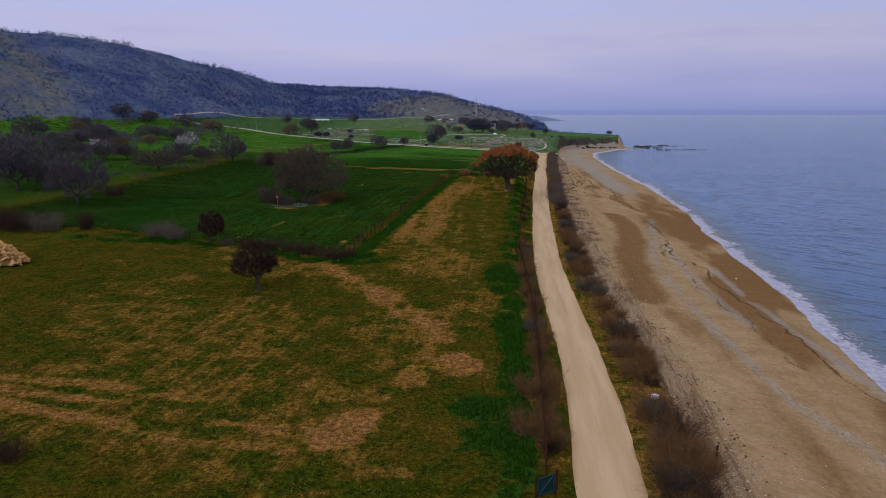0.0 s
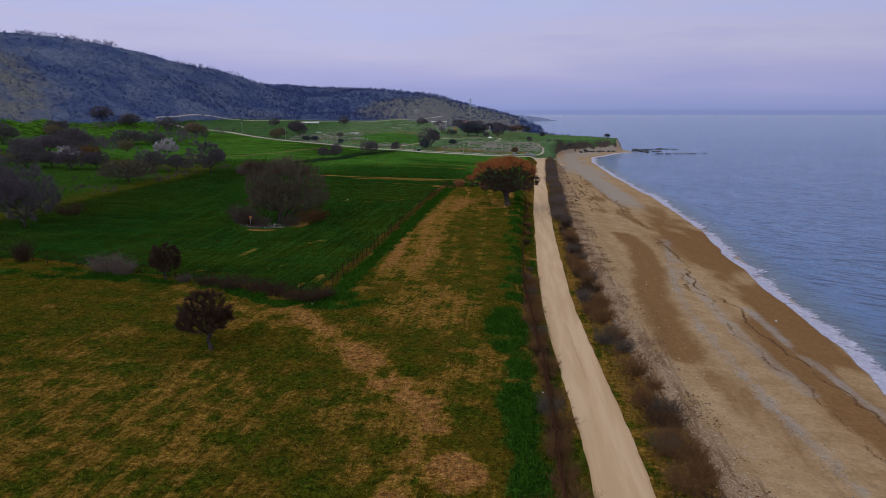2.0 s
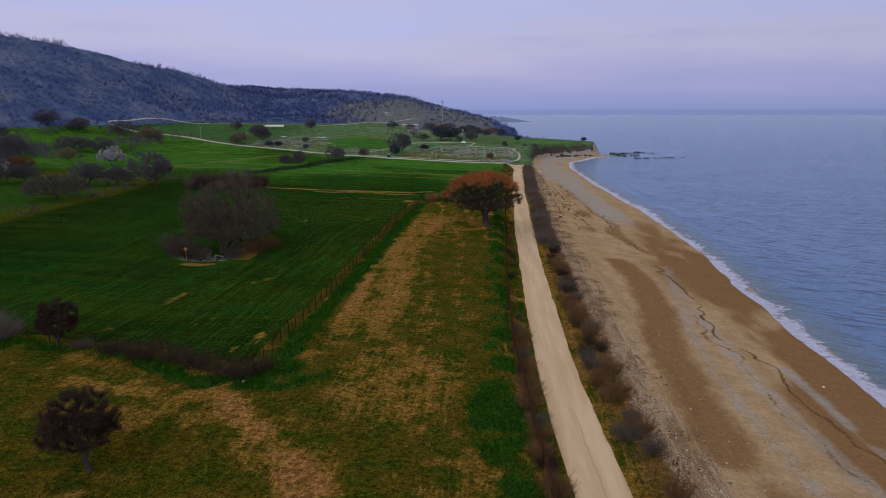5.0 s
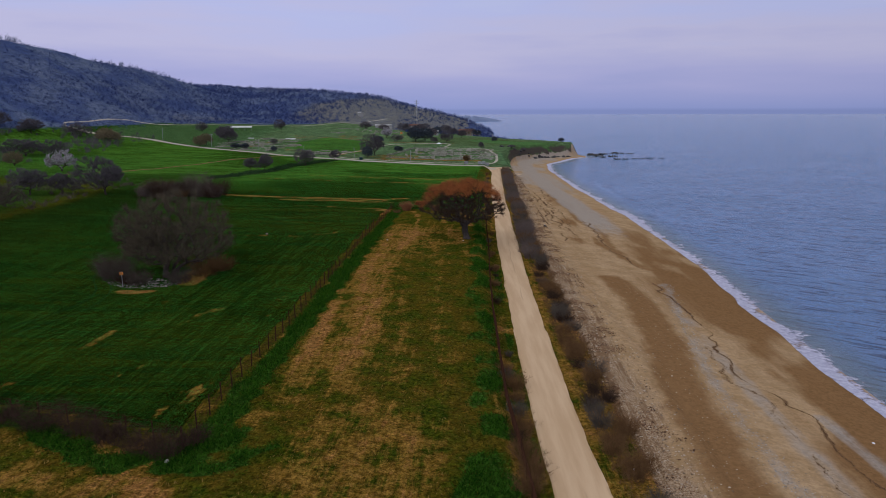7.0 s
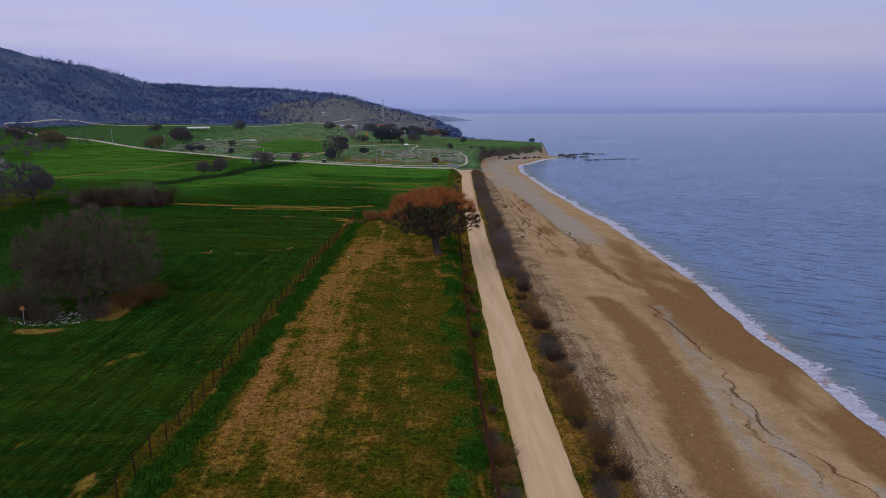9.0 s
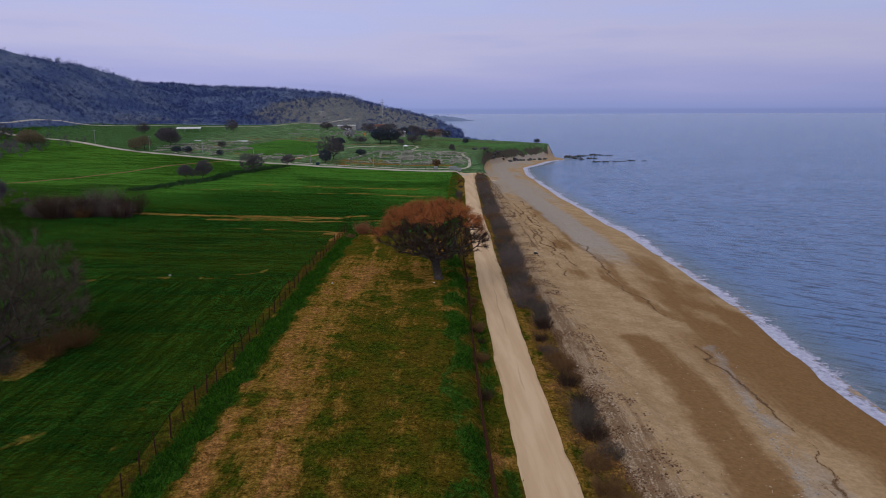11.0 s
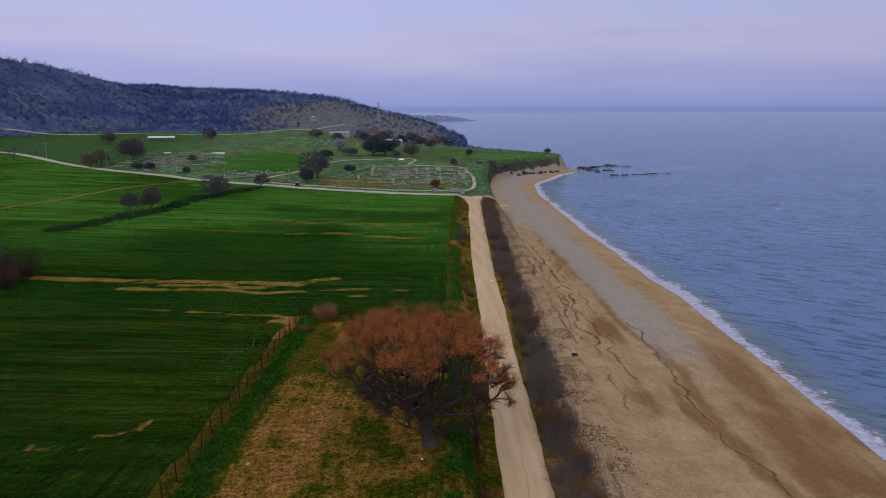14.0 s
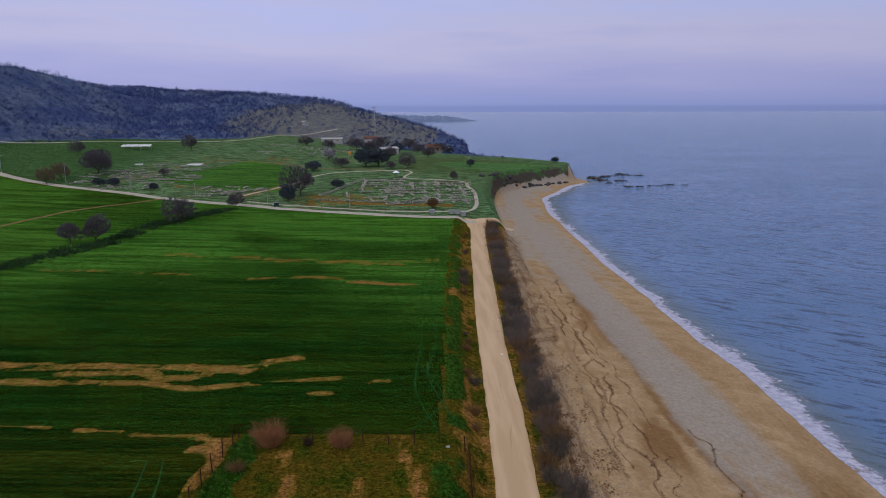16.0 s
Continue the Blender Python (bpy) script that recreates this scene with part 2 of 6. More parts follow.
def water_material():
    n = Nodes("sea_water", 0.16)
    n.bsdf.inputs["Specular IOR Level"].default_value = 0.5
    n.bsdf.inputs["IOR"].default_value = 1.33
    a = n.attribute("shallow")
    swell = n.noise(1.0, 3, (0.045, 0.20, 1), 42, 0.5)
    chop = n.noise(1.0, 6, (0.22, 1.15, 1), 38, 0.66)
    rip = n.noise(1.0, 4, (0.9, 2.8, 1), 30, 0.6)
    front = n.math("SINE", n.math("MULTIPLY_ADD", a[1], 62.0, n.math("MULTIPLY", n.noise(0.07, 4), 9.0)))
    front = n.math("MULTIPLY", front, n.math("MULTIPLY", n.step(a[1], 0.03, 0.14, 1.0, 0.0), n.step(a[1], 0.98, 1.0, 1.0, 0.0)))
    swell = n.math("MULTIPLY_ADD", front, 0.20, swell)
    h = n.math("ADD", n.math("MULTIPLY", swell, 1.6), n.math("ADD", n.math("MULTIPLY", chop, 1.0), n.math("MULTIPLY", rip, 0.16)))
    n.bump(h, 0.95, 1.0)
    c = n.mix(n.step(n.noise(0.02, 4), 0.35, 0.65), (0.080, 0.162, 0.326), (0.106, 0.188, 0.368))
    # ripple shading put into the colour: dark blue where the chop is high
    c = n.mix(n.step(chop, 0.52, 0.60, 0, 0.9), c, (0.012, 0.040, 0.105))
    c = n.mix(a[0], c, (0.13, 0.155, 0.14))
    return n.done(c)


def foam_material():
    n = Nodes("surf_foam", 0.8)
    a = n.attribute("surf")
    lace = n.noise(1.3, 9, rough=0.78)
    big = n.noise(0.22, 5, rough=0.6)
    v = n.math("ADD", n.math("MULTIPLY_ADD", lace, 2.2, -1.1), n.math("MULTIPLY_ADD", big, 2.0, -1.0))
    solid = n.step(n.math("ADD", v, a[0]), 0.26, 0.85, 0, 0.92)
    n.put(n.bsdf.inputs["Alpha"], solid)
    return n.done(n.mix(n.step(lace, 0.4, 0.7), (0.34, 0.33, 0.44), (0.58, 0.56, 0.66)))


LAND, GRAVEL, WATER, FOAM = ground_material(), road_material(), water_material(), foam_material()
BARK = plain("grey_bark", (0.030, 0.024, 0.022), (0.085, 0.070, 0.062), 4, 0.95, 0.03)
TWIG = plain("bare_twigs", (0.050, 0.041, 0.034), (0.128, 0.103, 0.082), 2, 0.95)
# grey twigs with a faint blue cast painted in for distance haze
TWIG_HAZED = plain("hazed_grey_twigs", (0.052, 0.046, 0.056), (0.142, 0.122, 0.134), 2, 0.95)
TWIG_STRAW = plain("straw_coloured_twigs", (0.10, 0.082, 0.052), (0.24, 0.19, 0.115), 2, 0.95)
TWIG_DARK = plain("dark_bare_twigs", (0.026, 0.016, 0.012), (0.070, 0.044, 0.031), 2, 0.95)
TWIG_BROWN = plain("russet_bare_twigs", (0.075, 0.040, 0.018), (0.190, 0.106, 0.048), 2, 0.95)
TWIG_GREY = plain("pale_grey_twigs", (0.072, 0.056, 0.050), (0.170, 0.130, 0.114), 2, 0.95)
DRY_LEAF = plain("withered_oak_leaves", (0.190, 0.062, 0.021), (0.430, 0.150, 0.050), 1.0, 0.85, island=True)
BUD_LEAF = plain("sparse_green_buds", (0.05, 0.055, 0.03), (0.12, 0.12, 0.075), 1.0, 0.85, island=True)
BLOSSOM = plain("white_blossom", (0.30, 0.28, 0.32), (0.60, 0.57, 0.62), 1.0, 0.9, island=True)
# dark leaves, lightened and blued in the base colour to stand for haze
EVERGREEN_HAZED = plain("hazed_evergreen_leaves", (0.030, 0.042, 0.062), (0.078, 0.094, 0.118), 1.0, 0.8, island=True)
WEED = plain("green_weeds", (0.008, 0.034, 0.003), (0.038, 0.100, 0.008), 0.8, 0.8, island=True)
STRAW = plain("dry_grass", (0.085, 0.050, 0.010), (0.23, 0.145, 0.040), 0.8, 0.9, island=True)
# hill trees: aerial haze is painted into both base colours as blue
CREST_HAZED = plain("hazed_crest_trees", (0.085, 0.098, 0.160), (0.165, 0.180, 0.255), 0.06, 0.95, island=True)
WOODS_HAZED = plain("hazed_leafless_woodland", (0.024, 0.038, 0.124), (0.068, 0.090, 0.206), 0.06, 0.95, island=True)
STONE = plain("weathered_limestone", (0.11, 0.105, 0.09), (0.29, 0.27, 0.235), 1.2, 0.95, 0.03, island=True)
PEBBLE = plain("beach_stones", (0.14, 0.096, 0.062), (0.42, 0.34, 0.26), 1.0, 0.9, island=True)
DARK_ROCK = plain("dark_wet_rock", (0.020, 0.020, 0.022), (0.065, 0.060, 0.058), 0.8, 0.6, 0.1)
POST = plain("rusty_dark_post", (0.022, 0.012, 0.009), (0.060, 0.028, 0.018), 6, 0.9)
WIRE = plain("rusty_wire", (0.032, 0.015, 0.010), (0.080, 0.034, 0.020), 6, 0.8)
TIMBER = plain("cut_timber", (0.32, 0.165, 0.050), (0.60, 0.36, 0.14), 4, 0.85, island=True)
WHITE = plain("whitewashed_plaster", (0.22, 0.215, 0.21), (0.36, 0.35, 0.34), 1.0, 0.8)
PALE_ROOF = plain("pale_sheet_roof", (0.46, 0.45, 0.46), (0.66, 0.64, 0.62), 1.0, 0.6)
# coast across the bay: its aerial haze is put into this pale blue
HAZY = plain("hazed_wooded_coast", (0.14, 0.17, 0.27), (0.20, 0.235, 0.34), 0.02, 0.95)
PATHWAY = plain("pale_path_gravel", (0.30, 0.265, 0.21), (0.43, 0.385, 0.315), 1.0, 0.95)
TILE = plain("red_roof_tiles", (0.14, 0.075, 0.060), (0.25, 0.14, 0.11), 2.0, 0.9)
GLASS_DARK = plain("dark_window_glass", (0.02, 0.025, 0.03), (0.05, 0.055, 0.06), 1.0, 0.15)
STEEL = plain("galvanised_steel", (0.22, 0.22, 0.23), (0.38, 0.38, 0.39), 3.0, 0.5, metal=0.6)
ORANGE = plain("faded_orange_paint", (0.50, 0.17, 0.03), (0.62, 0.25, 0.06), 3.0, 0.6)
PLASTIC_W = plain("white_litter", (0.66, 0.66, 0.70), (0.84, 0.84, 0.86), 2.0, 0.5)
RUBBER = plain("black_rubber", (0.010, 0.010, 0.011), (0.030, 0.030, 0.031), 3.0, 0.7)
TWIG_PINK = plain("pinkish_fine_twigs", (0.15, 0.064, 0.030), (0.32, 0.150, 0.070), 2, 0.95)
TWIG_OLIVE = plain("olive_brown_twigs", (0.046, 0.038, 0.026), (0.136, 0.108, 0.074), 2, 0.95)
RUIN = plain("old_grey_wall_stone", (0.16, 0.152, 0.125), (0.36, 0.340, 0.285), 1.2, 0.95, 0.03, island=True)
DOOR = plain("weathered_door_wood", (0.10, 0.095, 0.09), (0.17, 0.16, 0.15), 3.0, 0.85)
HEDGE = plain("green_hedge_leaves", (0.012, 0.034, 0.012), (0.050, 0.088, 0.034), 0.8, 0.9, island=True)
SITE_WEED = plain("rank_site_grass", (0.026, 0.070, 0.022), (0.100, 0.160, 0.062), 0.3, 0.9, island=True)
TEAL = plain("dark_teal_paint", (0.006, 0.022, 0.027), (0.014, 0.044, 0.050), 3.0, 0.5)
# ---- plan of the land ----
def smooth(a, b, v):
    u = np.clip((v - a) / (b - a), 0, 1)
    return u * u * (3 - 2 * u)


def spline(points, step=2.0, closed=False):
    """A smooth line through the points of a plan (Catmull-Rom)."""
    p = np.array(points, float)
    n = len(p)
    out = []
    for i in range(n if closed else n - 1):
        if closed:
            a, b, c, d = p[i - 1], p[i], p[(i + 1) % n], p[(i + 2) % n]
        else:
            a, b, c, d = p[max(i - 1, 0)], p[i], p[i + 1], p[min(i + 2, n - 1)]
        m = int(min(60, max(2, np.linalg.norm((c - b)[:2]) / step)))
        for u in np.arange(m) / m:
            out.append(0.5 * (2 * b + (c - a) * u + (2 * a - 5 * b + 4 * c - d) * u * u + (3 * b - a - 3 * c + d) * u ** 3))
    if not closed:
        out.append(p[-1])
    return np.array(out)


def vnoise(x, y, seed=0):
    """Smooth value noise on a plan, 0 to 1, one cell to the metre."""
    x, y = np.asarray(x, float), np.asarray(y, float)
    i, j = np.floor(x), np.floor(y)
    u, v = x - i, y - j
    u, v = u * u * (3 - 2 * u), v * v * (3 - 2 * v)

    def h(a, b):
        q = np.sin(a * 127.1 + b * 311.7 + seed * 74.7) * 43758.5453
        return q - np.floor(q)
    return (h(i, j) * (1 - u) + h(i + 1, j) * u) * (1 - v) + (h(i, j + 1) * (1 - u) + h(i + 1, j + 1) * u) * v


def fbm(x, y, size, seed=0, octaves=4):
    s, w, out = 1 / size, 0.5, 0
    for k in range(octaves):
        out = out + w * vnoise(x * s + 17.3 * k, y * s - 9.1 * k, seed + k)
        s, w = s * 2.03, w * 0.5
    return out / (1 - 0.5 ** octaves)


def near_line(x, y, line):
    """Distance to a line of the plan, and how far along its points (a fractional index) the foot lies."""
    best = np.full(np.shape(x), 1e18)
    where = np.zeros(np.shape(x))
    for k in range(len(line) - 1):
        a, b = line[k, :2], line[k + 1, :2]
        d = b - a
        u = np.clip(((x - a[0]) * d[0] + (y - a[1]) * d[1]) / max(d @ d, 1e-9), 0, 1)
        q = (x - a[0] - u * d[0]) ** 2 + (y - a[1] - u * d[1]) ** 2
        hit = q < best
        best = np.where(hit, q, best)
        where = np.where(hit, k + u, where)
    return np.sqrt(best), where


SEA = 1.3
# the water's edge: x, y, width of the beach behind it
COAST = spline([(-60, -1500, 22), (0, -300, 22), (22, -60, 20), (28, 0, 20), (33.3, 58, 20), (36.6, 87, 20), (39.2, 121, 22), (42.8, 163, 25),
                (44.4, 205, 24), (44.3, 230, 22), (44.2, 290, 20), (45.6, 340, 19), (47.5, 366, 18), (51, 385, 17), (59, 402, 15), (68, 422, 11), (77, 434, 9),
                (80, 445, 5), (77, 460, 2), (68, 472, 2), (52, 490, 2), (36, 500, 2), (32, 515, 2), (37, 545, 2), (38, 580, 2), (20, 615, 3), (-20, 665, 3),
                (-120, 760, 5), (-400, 950, 5), (-1500, 1500, 5)], 4.0)
ROAD = spline([(9, -200), (5.5, -40), (5.6, 15), (6.0, 33), (6.5, 45), (6.5, 59), (6.05, 78), (5.95, 92), (6.45, 110), (6.9, 124), (8.05, 153), (9.4, 182), (10.2, 195),
               (11.3, 220), (13.1, 249), (15.1, 280), (16.6, 300), (17.8, 312)], 3.0)
RIDGE_A = np.array([(-582, 42, 144.6), (-470, 143, 120), (-370, 266, 88.5), (-289, 383, 71), (-259, 445, 67.5), (-233, 507, 58.5), (-213, 563, 53), (-196, 607, 42)], float)
RIDGE_B = np.array([(-420, 800, 70), (-300, 700, 57), (-200, 662, 50), (-150, 642, 45), (-98, 622, 43), (-56, 607, 36.5), (-22, 594, 28.5), (4, 580, 22.5), (24, 566, 14)], float)


def hill_foot(x, y):
    """1 behind the road at the foot of the hill, 0 before it."""
    line = np.interp(x, [-400, -200, -184, -176, -166, -147, -116, -90, -72, -46, -40, 8, 14], [345, 360, 378, 408, 426, 460, 472, 488, 524, 560, 500, 500, 478])
    return smooth(0, 10, y - line)


def coast_side(x, y):
    """Metres inland from the water's edge (negative: out at sea), and the beach's width there."""
    d, k = near_line(x, y, COAST)
    inside = np.zeros(np.shape(x), bool)
    p = np.vstack([COAST[:, :2], [(-6000, 1500), (-6000, -1500)]])
    for a, b in zip(p, np.roll(p, -1, axis=0)):
        if a[1] != b[1]:
            cross = ((a[1] > y) != (b[1] > y)) & (x < (b[0] - a[0]) * (y - a[1]) / (b[1] - a[1]) + a[0])
            inside ^= cross
    return np.where(inside, d, -d), np.interp(k, np.arange(len(COAST)), COAST[:, 2])


def road_z(y):
    return 3.75 + 0.005 * (np.clip(y, -100, 320) - 50)


def ridge(x, y, line, fall, top):
    d, k = near_line(x, y, line)
    return np.interp(k, np.arange(len(line)), line[:, 2]) - fall * (np.sqrt(d * d + top * top) - top)


def ground_z(x, y, fine=True):
    """The height of the land at a place of the plan."""
    x, y = np.asarray(x, float), np.asarray(y, float)
    u = np.clip(-x, 0, 260)
    field = np.interp(y, [-300, 0, 45, 90, 155, 190, 250, 300, 330], [3.3, 3.5, 3.8, 5.2, 6.3, 6.5, 6.3, 6.3, 7.6])
    field = field + 0.055 * np.clip(y - 330, 0, np.interp(x, [-100, -40, 15, 40], [230, 125, 78, 50]))
    field = field + 0.02 * u + 0.00012 * u * u - np.clip(x - 20, 0, 60) * 0.02 * smooth(330, 400, y)
    xc = np.interp(y, ROAD[:, 1], ROAD[:, 0])
    bank = np.where(x < xc, smooth(2.3, 5.5, xc - x), 0) * (1 - smooth(302, 326, y)) + smooth(302, 326, y)
    land = road_z(y) * (1 - bank) + field * bank
    hill = np.logaddexp(ridge(x, y, RIDGE_A, 0.57, 18) / 3, ridge(x, y, RIDGE_B, 0.26, 12) / 3) * 3
    hill = hill + (fbm(x, y, 60, 5) - 0.5) * 7 * smooth(12, 40, hill)
    land = 2 * np.logaddexp(land / 2, hill / 2)
    sd, w = coast_side(x, y)
    ramp = SEA + np.where(sd > 0, 0.105 * np.minimum(sd, w) + (1.15 + 1.2 * smooth(355, 385, y)) * np.maximum(sd - w, 0), 0.12 * sd)
    if fine:
        rough = (fbm(x, y, 7, 2) - 0.5) * 0.35 * smooth(3.0, 6.0, np.abs(x - xc))
        land = land + rough
        ramp = ramp + (fbm(x, y, 5, 8) - 0.5) * 0.10 * smooth(3, 9, sd) + (fbm(x, y, 9, 11) - 0.5) * 2.0 * smooth(0.5, 3, sd - w) * smooth(330, 380, y)
    land = np.minimum(land, ramp)
    return np.maximum(land, -4.0)

# ---- building helpers ----
def mesh_of(name, verts, faces, material, smooth_faces=False):
    """A mesh from arrays; faces is a list of index arrays, each of one number of corners."""
    me = bpy.data.meshes.new(name)
    verts = np.asarray(verts, np.float32)
    me.vertices.add(len(verts))
    me.vertices.foreach_set("co", verts.ravel())
    groups = [np.asarray(f, np.int32) for f in faces if len(f)]
    loops = np.concatenate([g.ravel() for g in groups])
    sizes = np.concatenate([np.full(len(g), g.shape[1]) for g in groups])
    me.loops.add(len(loops))
    me.loops.foreach_set("vertex_index", loops)
    me.polygons.add(len(sizes))
    me.polygons.foreach_set("loop_start", np.concatenate([[0], np.cumsum(sizes)[:-1]]).astype(np.int32))
    me.update(calc_edges=True)
    me.materials.append(material)
    me.polygons.foreach_set("use_smooth", np.full(len(sizes), smooth_faces))
    return me


def piece(name, verts, faces, material, parent=None, label="", smooth_faces=False):
    ob = new(name, mesh_of(name, verts, faces, material, smooth_faces))
    if parent is not None:
        ob.parent = parent
    return tagged(ob, label)


def part(name, bm, material, parent, label=""):
    me = bpy.data.meshes.new(name)
    bm.to_mesh(me)
    bm.free()
    me.materials.append(material)
    ob = new(name, me)
    if parent is not None:
        ob.parent = parent
    return tagged(ob, label)


def thing(name, x, y, label, category, group="", z=None, turn=0.0, size=1.0):
    """An Empty on the ground, to hold a thing's parts."""
    ob = new(name)
    ob.matrix_basis = pose(x, y, surf(x, y) if z is None else z, 0, 0, turn) @ Matrix.Scale(size, 4)
    return tagged(ob, label, category, group)


def box(bm, x, y, z, sx, sy, sz, bevel=0.0, turn=None):
    """A block with its middle at (x, y, z)."""
    m = Matrix.Translation((x, y, z)) @ (turn or Matrix()) @ Matrix.Diagonal((sx, sy, sz, 1))
    made = bmesh.ops.create_cube(bm, size=1.0, matrix=m)
    if bevel:
        es = {e for v in made["verts"] for e in v.link_edges}
        bmesh.ops.bevel(bm, geom=list(es), offset=bevel, segments=1, affect="EDGES")


def rod(bm, a, b, r, sides=6, r2=None):
    a, b = Vector(a), Vector(b)
    d = b - a
    m = Matrix.Translation((a + b) / 2) @ d.to_track_quat("Z", "Y").to_matrix().to_4x4()
    bmesh.ops.create_cone(bm, cap_ends=True, segments=sides, radius1=r, radius2=r if r2 is None else r2, depth=d.length, matrix=m)


def tubes(p0, p1, r0, r1, sides):
    """Tapered tubes, one for each pair of points: vertices and quads."""
    p0, p1 = np.asarray(p0, float), np.asarray(p1, float)
    d = p1 - p0
    d /= np.linalg.norm(d, axis=1, keepdims=True) + 1e-9
    ref = np.where(np.abs(d[:, 2:]) < 0.9, np.array([[0, 0, 1.0]]), np.array([[1.0, 0, 0]]))
    u = np.cross(d, ref)
    u /= np.linalg.norm(u, axis=1, keepdims=True) + 1e-9
    v = np.cross(d, u)
    ang = np.arange(sides) * 2 * np.pi / sides
    ring = u[:, None] * np.cos(ang)[None, :, None] + v[:, None] * np.sin(ang)[None, :, None]
    lo = p0[:, None] + ring * np.asarray(r0)[:, None, None]
    hi = p1[:, None] + ring * np.asarray(r1)[:, None, None]
    verts = np.concatenate([lo, hi], axis=1).reshape(-1, 3)
    k = np.arange(sides)
    quad = np.stack([k, (k + 1) % sides, (k + 1) % sides + sides, k + sides], axis=1)
    faces = (np.arange(len(p0)) * 2 * sides)[:, None, None] + quad[None]
    return verts, faces.reshape(-1, 4)


def blades(base, way, length, width, rng):
    """Thin triangles from base along way."""
    n = len(base)
    side = np.cross(way, rng.normal(size=(n, 3)))
    side /= np.linalg.norm(side, axis=1, keepdims=True) + 1e-9
    w = side * np.asarray(width)[:, None] / 2
    tip = base + way * np.asarray(length)[:, None]
    return np.stack([base - w, base + w, tip], axis=1).reshape(-1, 3), np.arange(3 * n).reshape(-1, 3)


def leaves(at, size, rng):
    """Small bent four-cornered leaves, each its own piece."""
    n = len(at)
    a = rng.normal(size=(n, 3))
    a /= np.linalg.norm(a, axis=1, keepdims=True)
    b = np.cross(a, rng.normal(size=(n, 3)))
    b /= np.linalg.norm(b, axis=1, keepdims=True) + 1e-9
    s = np.asarray(size)[:, None]
    v = np.stack([at - a * s, at - b * s * 0.55, at + a * s, at + b * s * 0.55], axis=1)
    return v.reshape(-1, 3), np.arange(4 * n).reshape(-1, 4)


def unit(v):
    return v / (np.linalg.norm(v, axis=-1, keepdims=True) + 1e-9)


# ---- the land ----
def steps(spans):
    out = []
    for a, b, s in spans:
        out.extend(np.linspace(a, b, max(2, int(round((b - a) / s)) + 1))[:-1])
    out.append(spans[-1][1])
    return np.array(out)


GX = steps([(-5000, -1200, 400), (-1200, -420, 40), (-420, -200, 7), (-200, -100, 3), (-100, -45, 1.2), (-45, -22, 0.55), (-22, 30, 0.6), (30, 50, 0.8), (50, 100, 2.0), (100, 400, 30), (400, 5000, 460)])
GY = steps([(-3000, -200, 280), (-200, 15, 8), (15, 34, 0.8), (34, 62, 0.42), (62, 130, 0.6), (130, 190, 0.7), (190, 210, 0.42), (210, 270, 0.7), (270, 320, 1.0), (320, 410, 1.3), (410, 500, 2.2), (500, 720, 5), (720, 1500, 40), (1500, 5000, 350)])
MX, MY = np.meshgrid(GX, GY)
MZ = ground_z(MX, MY)


def surf(x, y):
    """The height of the ground sheet as it is built."""
    i = np.clip(np.searchsorted(GX, x) - 1, 0, len(GX) - 2)
    j = np.clip(np.searchsorted(GY, y) - 1, 0, len(GY) - 2)
    u, v = (x - GX[i]) / (GX[i + 1] - GX[i]), (y - GY[j]) / (GY[j + 1] - GY[j])
    z = (MZ[j, i] * (1 - u) + MZ[j, i + 1] * u) * (1 - v) + (MZ[j + 1, i] * (1 - u) + MZ[j + 1, i + 1] * u) * v
    return float(z) if np.ndim(z) == 0 else z


def blot(x, y, cx, cy, rx, ry, turn=0.0):
    """1 in the middle of an oval of the plan, 0 outside."""
    c, s = math.cos(radians(turn)), math.sin(radians(turn))
    dx, dy = x - cx, y - cy
    q = ((dx * c + dy * s) / rx) ** 2 + ((dy * c - dx * s) / ry) ** 2
    return 1 - smooth(0.35, 1.3, q)


def stroke(x, y, points, width):
    d, _ = near_line(x, y, np.array(points, float))
    return 1 - smooth(width * 0.3, width, d)


FENCE_A = [(-20.6, 84.5), (-19.9, 97), (-19.0, 111), (-17.3, 142), (-16.2, 161), (-14.6, 186), (-14.2, 189)]
SIDE_ROAD = spline([(17.0, 309.5), (13, 309.0), (4.7, 310), (-4, 312), (-20, 315), (-36, 319), (-52, 324), (-72, 330), (-88, 337), (-109, 344.5), (-126, 354), (-140, 364), (-152, 371), (-166, 372), (-176, 371), (-183, 369)], 3.0)


def GREEN_PLOT(x, y):
    """The small field of young wheat inside the excavated site."""
    return smooth(0, 3, x + 84 - 0.30 * (y - 360)) * smooth(0, 3, -38 + 0.05 * (y - 380) - x) * smooth(0, 3, y - 342 - 0.45 * np.clip(-49 - x, 0, 60)) * smooth(0, 3, 416 - 0.9 * np.clip(x + 66, 0, 60) - y)


